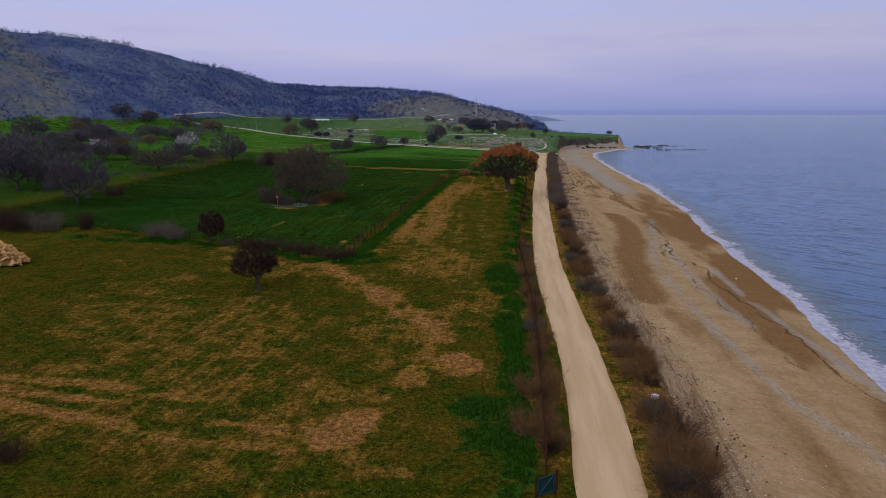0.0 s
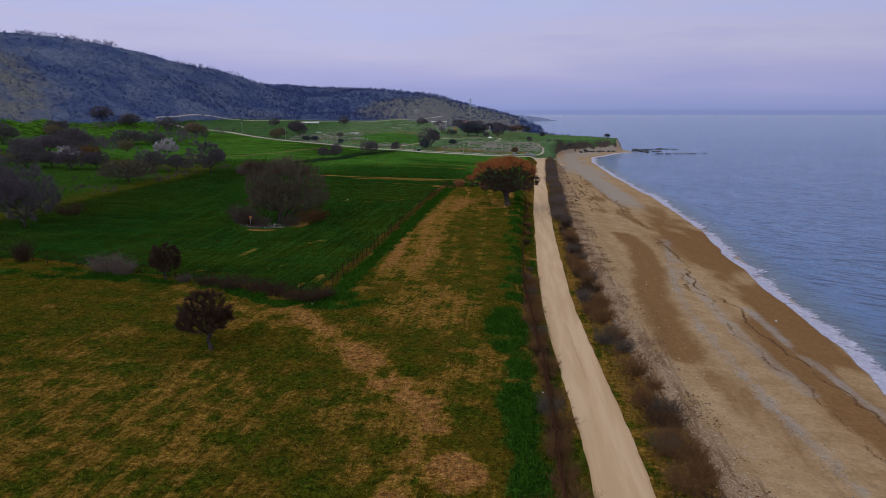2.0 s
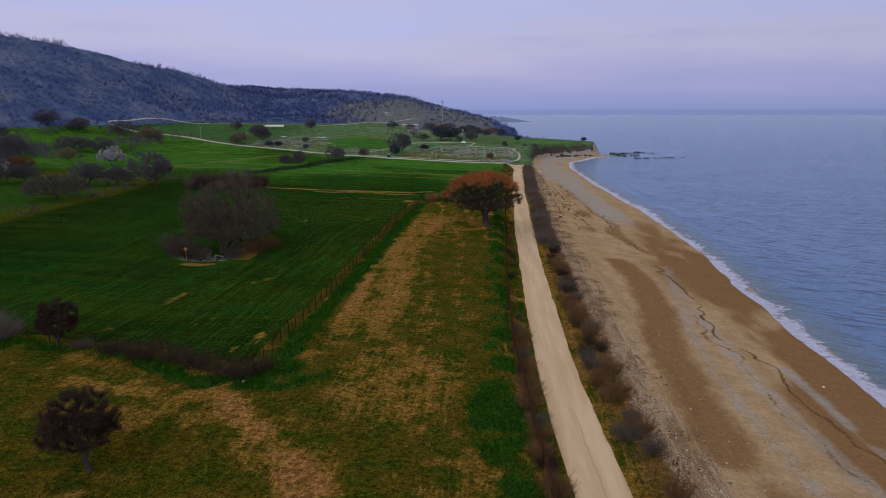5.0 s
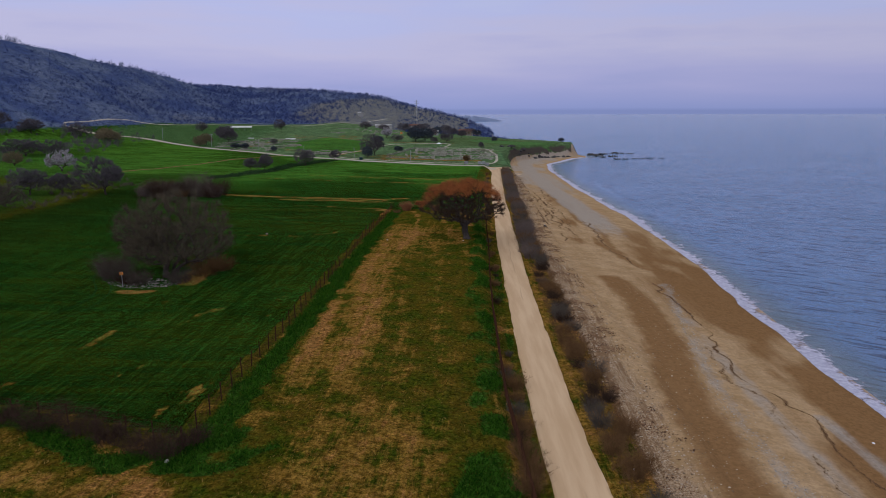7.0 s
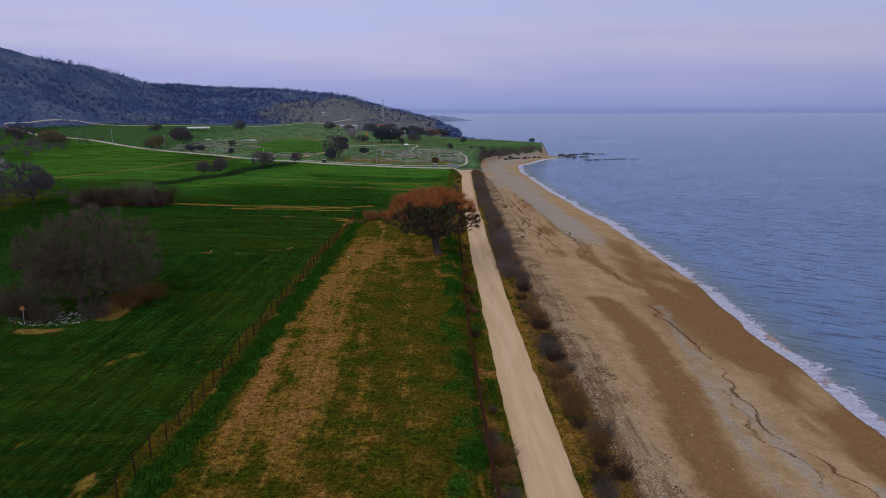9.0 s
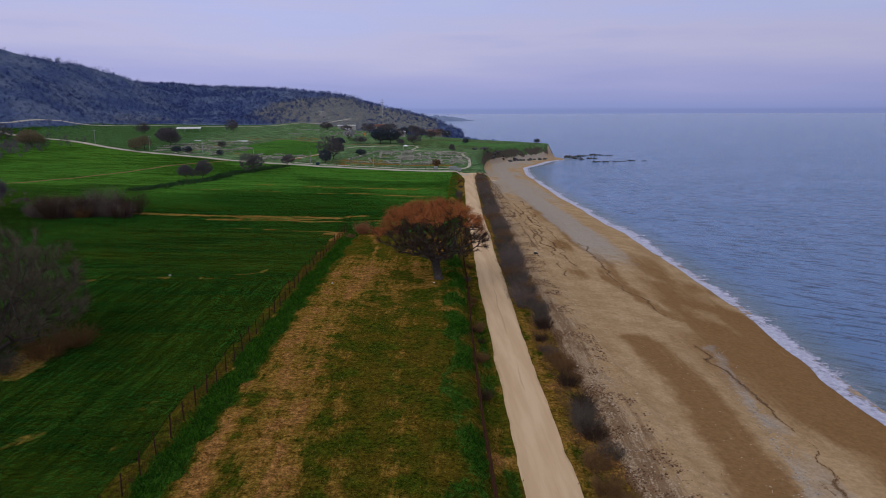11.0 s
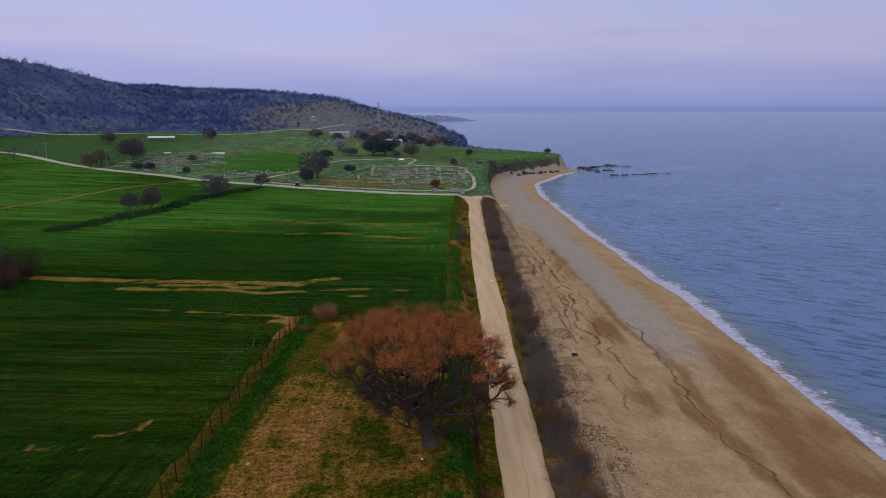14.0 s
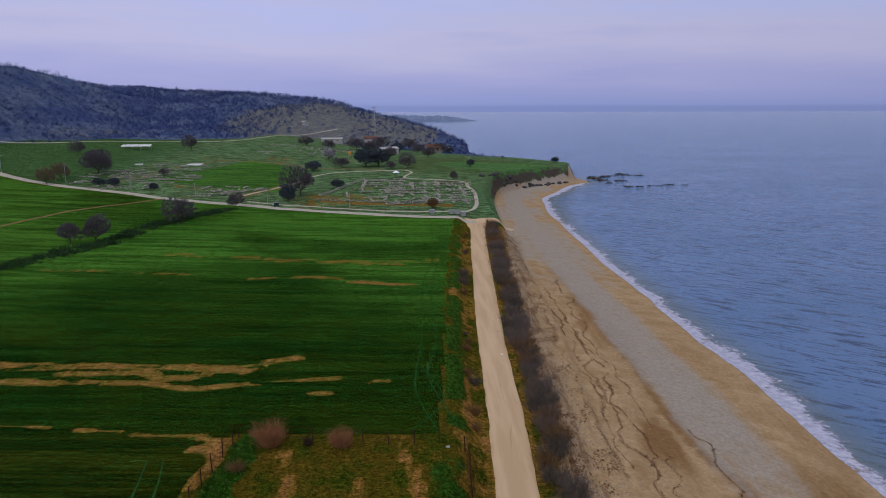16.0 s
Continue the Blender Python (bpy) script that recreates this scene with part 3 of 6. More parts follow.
def covers(x, y):
    """What grows or lies where: three triples of amounts."""
    sd, w = coast_side(x, y)
    xc = np.interp(y, ROAD[:, 1], ROAD[:, 0])
    left = xc - x
    n1, n2 = fbm(x, y, 14, 21), fbm(x, y, 30, 22)
    bx, by = x + 4.5 * (fbm(x, y, 4, 63) - 0.5), y + 7 * (fbm(x, y, 5, 64) - 0.5)
    ex, ey = x + 1.6 * (fbm(x, y, 1.6, 65) - 0.5), y + 2.2 * (fbm(x, y, 1.8, 66) - 0.5)
    fa = np.array(FENCE_A)
    xf = np.interp(y, fa[:, 1], fa[:, 0])
    south = np.interp(x, [-200, -70, -62, -46, -36, -26, -21], [104, 92, 95.5, 91.5, 90, 87.5, 85.5])
    side_y = np.interp(-x, -SIDE_ROAD[:, 0], SIDE_ROAD[:, 1])
    in_wheat = (y > south) & ((x < xf - 1.2) | (y > 189.5)) & (y < side_y - 1.5) & (left > 5.5 + 1.5 * n1)
    west = smooth(-76, -100, x) * smooth(240, 180, y)
    wheat = in_wheat * (1 - west) * (1 - 0.35 * smooth(-60, -75, x))
    wheat = np.maximum(wheat, GREEN_PLOT(x, y))
    wheat = np.maximum(wheat, blot(x, y, 36, 420, 34, 26, 40) * 0.62 * (sd > w))
    far_field = np.maximum(blot(x, y, -204, 280, 15, 42, 6), blot(x, y, -176, 322, 13, 28, 12))
    far_field = np.maximum(far_field, blot(x, y, -140, 285, 18, 20, 0)) * smooth(23, 18, ridge(x, y, RIDGE_A, 0.57, 18))
    wheat = np.maximum(wheat, smooth(0.1, 0.4, far_field) * 0.9)
    meadow = (1 - in_wheat) * (left > 4) * (y < 191)
    # bare patches
    dirt = meadow * (0.22 + 0.30 * smooth(0.46, 0.68, n1) * smooth(125, 60, y) - 0.15 * smooth(-35, -55, x))
    strip = meadow * smooth(80, 100, y) * (x > xf)
    dirt = np.maximum(dirt, strip * (1 - 0.60 * smooth(158, 176, y)) * (0.59 + 1.05 * (fbm(x * 3.4, y * 0.22, 6, 23) - 0.5) + 0.4 * (n1 - 0.5) - 0.28 * smooth(6.0, 13.0, x - xf) * smooth(180, 120, y)))
    for cx, cy, rx, ry, turn, f in ((-3.6, 51.5, 2.6, 2.2, 0, 0.9), (-15, 72, 7, 4, -45, 0.42), (-24, 83.5, 3.5, 1.4, -10, 0.9),
                                    (-8, 84, 7, 10, 0, 0.5)) + ((-9, 60, 8, 6, 0, 0.42), (-35.5, 128, 2.0, 5, 10, 0.9), (-40, 120.5, 3, 1.0, 10, 0.8), (-34, 155.5, 1.2, 0.8, 0, 0.6), (-23, 92, 0.7, 5, -20, 0.38),
                                    (-30, 97, 0.5, 3.4, -35, 0.40), (-39, 93, 0.5, 3.2, -50, 0.36), (-29, 112, 0.6, 6, -22, 0.36), (-22, 118, 0.6, 8, -4, 0.36), (-27, 76, 9, 4, 0, 0.4), (1.8, 49, 0.9, 5, 8, 0.8), (1.5, 39, 2.5, 1.2, 30, 0.6), (2.2, 84, 0.8, 6, 4, 0.7)):
        dirt = np.maximum(dirt, 1.25 * f * blot(ex, ey, cx, cy, rx, ry, turn))
    near = (y < 60).astype(float)
    wx_, wy_ = x + (3.0 - 2.2 * near) * (fbm(x, y, 9, 27) - 0.5), y + (2.6 - 1.6 * near) * (fbm(x * 0.35, y, 3.5, 28) - 0.5)
    for pts, wd, f in (([(-60, 205.4), (-44.3, 205.6), (-32.8, 205.8), (-22.9, 204.7), (-17.3, 204.7), (-14.7, 207.5), (-12.2, 208.5)], 1.3, 0.8), ([(-36, 203.4), (-28.7, 203.5), (-25.9, 201.6), (-21, 203)], 1.2, 0.7),
                       ([(-40.5, 201.5), (-36.3, 201.1), (-28.4, 200.1)], 1.2, 0.8), ([(-28.4, 200.1), (-20.2, 199.3), (-16.4, 200.9), (-11.8, 202), (-6.6, 202.8)], 1.1, 0.78), ([(-8.3, 198.2), (-6.9, 198.3)], 0.9, 0.8), ([(-3, 201.5), (-1.6, 201.6)], 0.8, 0.75)) + (([(-48, 265), (-41.7, 262.5), (-23.9, 259.2), (-8, 258.6), (8, 260)], 2.4, 0.46), ([(-2, 265), (8, 265)], 1.0, 0.5), ([(-26, 244.5), (-16, 246.8), (-8, 245.9)], 1.4, 0.5), ([(-10, 243.2), (1.5, 242)], 1.4, 0.80), ([(-62, 249), (-54, 248.5), (-37.7, 247)], 1.2, 0.45),
                       ([(-35.6, 190.9), (-29.8, 190.5), (-23.6, 189.5), (-15, 188.6)], 0.5, 0.7), ([(-16.2, 187.9), (-15.2, 184.5), (-15.7, 181)], 1.2, 0.8), ([(-17.6, 186.4), (-16.5, 186.3)], 0.9, 0.85), ([(-20.5, 161), (-22.5, 158.5), (-25, 157.5)], 0.6, 0.34)) + (([(-38, 44.2), (-28.3, 43.6), (-21, 42.6)], 1.3, 0.66), ([(-36, 42.4), (-26, 40.8), (-14, 39)], 1.1, 0.80), ([(-35, 40.2), (-26, 38.6), (-19, 37.4), (-13, 36.8)], 1.3, 0.66),
                       ([(7.0, 190), (6.3, 215), (9.0, 250)], 1.1, 0.7), ([(-46, 152), (-34, 155.5), (-25, 156)], 0.5, 0.34), ([(0.2, 186), (1.0, 181), (2.0, 170)], 1.0, 0.75), ([(-10.2, 186), (-8.5, 178), (-9, 166)], 0.9, 0.6), ([(-3.4, 182), (-3.0, 172)], 0.9, 0.5)):
        far = pts[0][1] > 190
        dirt = np.maximum(dirt, (f + (0.16 if pts[0][1] > 230 else 0.10 if far else 0.22)) * stroke(wx_, wy_, pts, wd * (1.28 if far else 1.08)) * smooth(0.26, 0.44, fbm(x * 0.45, y * 2.0, 3, 29)))
    dirt = np.maximum(dirt, 0.95 * stroke(wx_, wy_, [(-24, 82.4), (-17.4, 74.2), (-12.8, 68.9), (-7.3, 61.6), (-5.2, 57.1)], 2.6) * smooth(0.30, 0.52, fbm(x, y, 2.2, 95)))
    dirt = np.maximum(dirt, 0.80 * stroke(wx_, wy_, [(-34.5, 81.5), (-28.7, 80.4), (-21.2, 79.3)], 2.0) * smooth(0.34, 0.54, fbm(x, y, 2.4, 96)))
    for pts in ([(-24.7, 90.2), (-23.2, 92.0), (-21.3, 95.9), (-20.6, 97.9)], [(-31.0, 94.3), (-29.9, 96.7)], [(-36.7, 102.1), (-35.9, 106.4), (-34.6, 115.7), (-33.7, 120.3)], [(-27.9, 88.9), (-26.5, 89.6)], [(-36.6, 124), (-35.4, 129), (-34.5, 133.7)]):
        dirt = np.maximum(dirt, 0.50 * stroke(wx_, wy_, pts, 0.8) * smooth(0.30, 0.56, fbm(x, y, 2.0, 97)))
    pq = ((x + 10.0) * 0.90 - (y - 39.8) * 0.42, (x + 10.0) * 0.42 + (y - 39.8) * 0.90)
    pr = (pq[0] / 1.75) ** 2 + (pq[1] / 3.3) ** 2 + 0.5 * (fbm(x, y, 1.2, 67) - 0.5)
    dirt = np.maximum(dirt, 1.7 * smooth(1.12, 0.88, pr))
    dirt = np.maximum(dirt, 0.62 * stroke(ex, ey, [(-9.6, 36.6), (-7.1, 34.5), (-5.4, 34.6)], 1.5))
    dirt = np.maximum(dirt, 0.52 * blot(bx, by, -24, 43, 17, 8, -6))
    dirt = np.maximum(dirt, 0.95 * stroke(ex, ey, [(-6.4, 59.5), (-6.5, 52.5), (-6.9, 48), (-8.6, 45.5)], 1.6) * smooth(0.4, 0.55, fbm(x, y, 2.0, 68)))
    # bank beside the road, and verge towards the beach
    dirt = np.maximum(dirt, smooth(5.6, 4.4, left) * (left > 0) * (y < 306) * (0.38 + 0.25 * (n1 > 0.55)))
    verge = (left < 0) * (y < 312) * (sd > 0)
    dirt = np.maximum(dirt, verge * (0.62 + 0.15 * smooth(3.2, 5, -left)))
    fence_green = stroke(ex, ey, [(p[0] + 1.3, p[1]) for p in FENCE_A], 1.9) * 0.85
    lush = 0.74 * smooth(7.2, 5.4, left) * smooth(3.2, 4.6, left) * (y < 306)
    for cx, cy, rx, ry, turn, f in ((-0.8, 42, 3.2, 4.5, 10, 1), (0.4, 60, 1.8, 9, 3, 0.9), (-0.6, 78, 1.6, 8, 6, 0.9), (-27, 84.6, 9, 1.6, -8, 0.8), (-48, 88.5, 18, 2.2, -4, 0.7), (-17.5, 83.5, 3.5, 2, 30, 1.0)):
        lush = np.maximum(lush, f * blot(bx, by, cx, cy, rx * 1.1, ry * 1.15, turn))
    for pts in ([(-37.5, 44.7), (-29.4, 45.0), (-21.6, 44.1), (-17.7, 42.9), (-15, 41)], [(-36.5, 43.4), (-28.3, 42.2), (-19.2, 40.6), (-13.1, 38.7)], [(-34.9, 41.3), (-26.1, 39.8), (-17.8, 38.4), (-12.4, 37.6)]):
        lush = np.maximum(lush, 0.40 * stroke(wx_, wy_, pts, 0.7))
    lush = lush * (0.40 + 0.85 * smooth(0.30, 0.62, fbm(x, y, 2.6, 24)))
    lush = np.maximum(lush, fence_green)
    out = xc - 0.5 * (ex + bx)
    bank_green = (0.50 + 0.24 * smooth(80, 60, y)) * smooth(7.6, 6.2, out) * smooth(4.4, 5.4, out) * (0.55 + 0.75 * smooth(0.35, 0.6, fbm(x, y, 3, 93))) * (y < 190)
    lush = np.maximum(lush, bank_green)
    lush = np.maximum(lush, 0.62 * smooth(3.3, 2.8, out) * smooth(1.9, 2.2, left) * smooth(0.40, 0.52, fbm(x, y, 8, 94)) * (y < 180))
    lush = np.maximum(lush, 0.36 * smooth(1.9, 2.2, -left) * smooth(2.9, 2.4, -left) * (y < 306))
    lush = np.maximum(lush, (1 - wheat) * in_wheat * 0.8)
    lush = np.maximum(lush, (y > side_y) * 0.50 * smooth(0.62, 0.5, n2))
    lush = np.maximum(lush, stroke(x, y, [(-72, 243), (-68.3, 251.6), (-62, 272), (-60, 293), (-56, 305), (-49, 316)], 4.2) * 0.9)
    lush = np.maximum(lush, 0.75 * (y > side_y) * smooth(-84, -108, x))
    lush = np.maximum(lush, 0.8 * blot(x, y, 23, 330, 4, 30))
    site = (y > side_y + 2) & (x > -125) & (y < 430)
    dirt = np.where(site, np.maximum(dirt, 0.30 + 0.9 * (n1 - 0.5) + 0.5 * (fbm(x, y, 5, 62) - 0.5) - wheat), dirt)
    dirt = dirt * (1 - 0.9 * smooth(0.35, 0.75, lush))
    dirt = np.maximum(dirt, 0.80 * stroke(x, y, [(-25, 330.6), (-18, 328.8), (-8, 328.0), (10, 326.6)], 3.6))
    dirt = np.maximum(dirt, 0.7 * stroke(x, y, [(-52, 333), (-46, 345), (-41, 356)], 3.0))
    # scarp of the headland
    dirt = np.maximum(dirt, smooth(0.0, 1.0, sd - w) * smooth(5.0, 3.0, sd - w) * (y > 318) * 0.15)
    hill = np.maximum(smooth(17, 24, ridge(x, y, RIDGE_A, 0.57, 18)), smooth(9, 17, ridge(x, y, RIDGE_B, 0.26, 12))) * ((sd > 3) | (y > 480))
    hill = np.maximum(hill, hill_foot(x, y) * (sd > 0))
    hill = hill * (1 - smooth(0.05, 0.3, far_field))
    warm = np.clip(blot(x, y, -52, 548, 70, 62) + 0.9 * blot(x, y, -20, 580, 40, 30) + 0.6 * blot(x, y, -280, 300, 90, 90) + 0.5 * blot(x, y, -150, 470, 24, 40), 0, 1)
    edge_s = np.interp(y, [40, 56, 67, 100, 150, 181, 200, 230, 257, 278, 298], [5.6, 6.0, 5.0, 5.6, 5.0, 4.0, 4.6, 5.0, 5.2, 6.6, 6.8])
    sand = np.where(y < 308, smooth(edge_s - 0.6, edge_s + 0.8, -left), smooth(w + 1.2, w + 0.5, sd))
    sand = np.maximum(sand, smooth(2, 0, sd))
    sand = np.maximum(sand, blot(x, y, 73, 442, 3.2, 4.5))
    # grey shingle near the water further on, a wet seam, damp brown hollows
    grey = 0.9 * smooth(160, 200, y) * smooth(17.5, 14.5, sd + 2 * (n1 - 0.5)) * smooth(5.5, 10.0, sd + 2 * (n1 - 0.5)) * (y < 440)
    grey = np.maximum(grey, 0.6 * stroke(ex, ey, [(30, 140), (27.5, 128), (23.4, 108), (21.4, 94), (20.8, 80), (21.2, 62), (22, 50), (25, 40)], 1.1))
    grey = np.maximum(grey, 0.45 * smooth(3.0, 1.0, sd))
    grey = np.maximum(grey, 0.58 * smooth(215, 285, y) * smooth(2.0, 5.0, sd) * (0.7 + 0.6 * smooth(0.35, 0.6, n1)))
    grey = np.maximum(grey, 0.62 * stroke(x, y, [(27.0, 122), (25.8, 108), (25.0, 96), (24.6, 84), (25.4, 70)], 1.8))
    grey = np.maximum(grey, 0.75 * stroke(x, y, [(29.4, 96), (29.2, 82), (30.4, 62), (31.0, 45)], 1.2))
    brown = np.maximum.reduce([0.5 * blot(bx, by, 18, 66, 1.6, 9, 0), 0.6 * blot(bx, by, 30.5, 155, 1.6, 18, 10),
                               0.8 * stroke(x, y, [(33.5, 146.6), (30, 147.5), (28.4, 155), (26.5, 168), (28.0, 180)], 1.6), 0.7 * blot(bx, by, 24, 185, 3, 20, -5), 0.55 * blot(bx, by, 29, 235, 3.5, 40, -2),
                               0.86 * smooth(21, 6, sd + 6 * (n1 - 0.5)) * smooth(0.3, 2.0, sd) * (0.25 + 0.75 * smooth(215, 150, y)) * smooth(340, 260, y), 0.5 * stroke(x, y, [(28, 129), (28.3, 117), (25.6, 105), (27.6, 98), (27, 90), (28, 70)], 1.0)])
    stones = np.maximum((0.60 + 0.4 * smooth(2.5, 0.5, -left - edge_s)) * smooth(edge_s - 0.8, edge_s + 0.4, -left) * smooth(edge_s + 6.0, edge_s + 2.0, -left) * (y < 300), 0.0)
    stones = np.maximum(stones, site * 0.22)
    brown = brown * (0.35 + 1.1 * smooth(0.3, 0.65, fbm(x * 1.5, y * 0.5, 7, 25)))
    brown = np.maximum(brown, 1.0 * stroke(ex, ey, [(22.3, 140), (22.9, 128), (20.8, 111), (18.2, 97.5), (17.2, 88), (16.4, 76)], 3.9))
    brown = np.maximum(brown, 0.85 * stroke(ex, ey, [(30.4, 232), (29.2, 219), (27.9, 200), (28.4, 192.6), (29.4, 187.7), (29.9, 179.5), (28.0, 166), (28.2, 156), (30.4, 149), (33.4, 146.5)], 1.5))
    seam = fbm(x, y, 9, 26)
    grey = np.where(y < 150, grey * smooth(0.22, 0.45, seam), grey)
    bright = smooth(205, 265, y) * (0.3 + 0.9 * smooth(0.35, 0.6, n2)) + 0.2 * smooth(-70, -95, x) * (y > 200)
    bright = np.maximum(bright, np.maximum(GREEN_PLOT(x, y), blot(x, y, 30, 420, 44, 44)) * (y > 318))
    tone_site = ((y > side_y + 1) * (1 - hill) * (sd > w) * (x > -170)) * (1 - 0.85 * GREEN_PLOT(x, y)) * (1 - 0.35 * blot(x, y, 30, 420, 40, 40)) * (1 - 0.55 * smooth(-88, -120, x))
    swarthy = in_wheat * (y < 190) * (0.40 + 0.50 * smooth(150, 178, y)) * smooth(-70, -45, x)
    rows_x = np.maximum(smooth(150, 165, y), smooth(-55, -75, x))
    return (wheat, np.clip(dirt, 0, 1), lush), (sand, grey, brown), (hill, stones, rows_x), (tone_site, np.clip(bright, 0, 1), 0.95 * smooth(0.5, 1.0, sd - w + 0.8 * (fbm(x, y, 4, 61) - 0.5)) * smooth(2.9, 1.8, sd - w + 1.6 * (fbm(x, y, 6, 69) - 0.5)) * smooth(352, 370, y) * (y < 480)), (warm, swarthy, swarthy)


def fill_attribute(me, name, r, g, b):
    at = me.attributes.new(name, "FLOAT_COLOR", "POINT")
    at.data.foreach_set("color", np.stack([np.ravel(r), np.ravel(g), np.ravel(b), np.ones(np.size(r))], axis=1).astype(np.float32).ravel())


nx, ny = len(GX), len(GY)
idx = np.arange(nx * ny).reshape(ny, nx)
quads = np.stack([idx[:-1, :-1], idx[:-1, 1:], idx[1:, 1:], idx[1:, :-1]], axis=-1).reshape(-1, 4)
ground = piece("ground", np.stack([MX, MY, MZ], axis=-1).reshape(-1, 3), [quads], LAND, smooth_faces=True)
tagged(ground, "green wheat, olive meadow, haze-blued scrubby hillside and sandy beach", "ground", kind="structure")
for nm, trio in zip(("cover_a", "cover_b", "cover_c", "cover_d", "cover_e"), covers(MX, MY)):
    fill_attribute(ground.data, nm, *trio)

# the sea
WX = steps([(-5000, -300, 600), (-300, 20, 20), (20, 70, 2.0), (70, 200, 10), (200, 5000, 300)])
WY = steps([(-3000, 0, 150), (0, 480, 2.5), (480, 900, 30), (900, 5000, 300)])
wx, wy = np.meshgrid(WX, WY)
k2 = np.arange(wx.size).reshape(wx.shape)
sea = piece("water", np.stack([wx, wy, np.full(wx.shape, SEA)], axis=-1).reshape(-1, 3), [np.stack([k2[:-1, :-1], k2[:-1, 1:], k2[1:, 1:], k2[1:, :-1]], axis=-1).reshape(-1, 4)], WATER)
tagged(sea, "calm grey-blue sea with low ripples", "sea", kind="structure")
off = -coast_side(wx, wy)[0]
shal = smooth(7, 0, off) * 0.7
fill_attribute(sea.data, "shallow", shal, np.clip(off / 100, 0, 1), shal)


def ribbon(name, line, width, material, label, category, lift=0.05, ragged=0.12, kind="structure", lanes=7, level=None):
    """A strip that follows the ground along a line of the plan."""
    line = np.asarray(line, float)[:, :2]
    t = unit(np.gradient(line, axis=0))
    nrm = np.stack([t[:, 1], -t[:, 0]], axis=1)
    rows = []
    half = np.broadcast_to(np.asarray(width, float) / 2, (len(line),))
    for k in range(lanes):
        s = -1 + 2 * k / (lanes - 1)
        edge = (fbm(line[:, 0] + 50 * s, line[:, 1], 2.5, 31, 3) - 0.5) * 2 * ragged if k in (0, lanes - 1) else 0
        p = line + nrm * (s * half + edge)[:, None]
        z = (surf(p[:, 0], p[:, 1]) if level is None else level(p[:, 0], p[:, 1])) + (lift if 0 < k < lanes - 1 else -0.03)
        rows.append(np.column_stack([p, z]))
    v = np.stack(rows, axis=1)
    k = np.arange(v.shape[0] * lanes).reshape(-1, lanes)
    ob = piece(name, v.reshape(-1, 3), [np.stack([k[:-1, :-1], k[:-1, 1:], k[1:, 1:], k[1:, :-1]], axis=-1).reshape(-1, 4)], material, smooth_faces=True)
    lane = np.broadcast_to(np.linspace(0, 1, lanes), (v.shape[0], lanes))
    fill_attribute(ob.data, "lane", lane, lane, lane)
    return tagged(ob, label, category, kind=kind)


def even(line, step):
    """The line again, with points at even steps."""
    line = np.asarray(line, float)[:, :2]
    s = np.concatenate([[0], np.cumsum(np.linalg.norm(np.diff(line, axis=0), axis=1))])
    q = np.arange(0, s[-1], step)
    return np.column_stack([np.interp(q, s, line[:, 0]), np.interp(q, s, line[:, 1])])


ROAD_E = even(ROAD, 0.6)
ROAD_E = ROAD_E[ROAD_E[:, 1] > -60]
road_w = 3.95 + 0.5 * (fbm(ROAD_E[:, 0], ROAD_E[:, 1], 18, 33) - 0.5) + 3.5 * smooth(300, 311, ROAD_E[:, 1])
ribbon("road", ROAD_E, road_w, GRAVEL, "pale beige unpaved coast road, worn smooth", "road", 0.06, 0.22, lanes=9, level=lambda x, y: np.where(y < 300, road_z(y), surf(x, y)))
ribbon("side_road", even(SIDE_ROAD, 1.0), 3.2, PATHWAY, "pale gravel lane past the excavated site", "road", 0.10, 0.12)
ribbon("beach_access", even(spline([(18.0, 310.5), (21, 311.5), (24, 310.5), (27, 309)], 1.0), 0.6), np.linspace(4.5, 3.0, 17)[: len(even(spline([(18.0, 310.5), (21, 311.5), (24, 310.5), (27, 309)], 1.0), 0.6))], GRAVEL, "short sandy ramp from the junction to the beach", "ramp", 0.08, 0.3)
EARTH = plain("trodden_earth", (0.12, 0.075, 0.03), (0.24, 0.155, 0.075), 0.7, 0.95)
TRAMPLED = plain("trampled_wheat", (0.010, 0.046, 0.010), (0.028, 0.086, 0.022), 1.5, 0.9)
for pts in ([(7.3, 299), (5.8, 272), (2.5, 244), (1.9, 215), (1.2, 200), (3.2, 190.5)], [(9.0, 299), (7.2, 272), (3.9, 244), (3.7, 215), (2.6, 203), (5.2, 191)], [(1.9, 206), (4.0, 197), (1.0, 190.5)],
            [(-46.5, 136), (-48.6, 130), (-47.2, 125), (-44.5, 120), (-44.0, 114), (-47, 105)], [(-44.8, 133), (-46.4, 129.5), (-45.4, 125.5), (-42.8, 120), (-42.2, 113.5), (-45, 104.5)], [(-20.5, 168), (-19.6, 178), (-20.5, 185)], [(-18.9, 168), (-18.0, 178), (-19.2, 185)]):
    ribbon("wheel_track", even(spline(pts, 1.0), 0.5), 0.26, TRAMPLED, "pale wheel track pressed into the green wheat", "track", 0.03, 0.10, lanes=3)


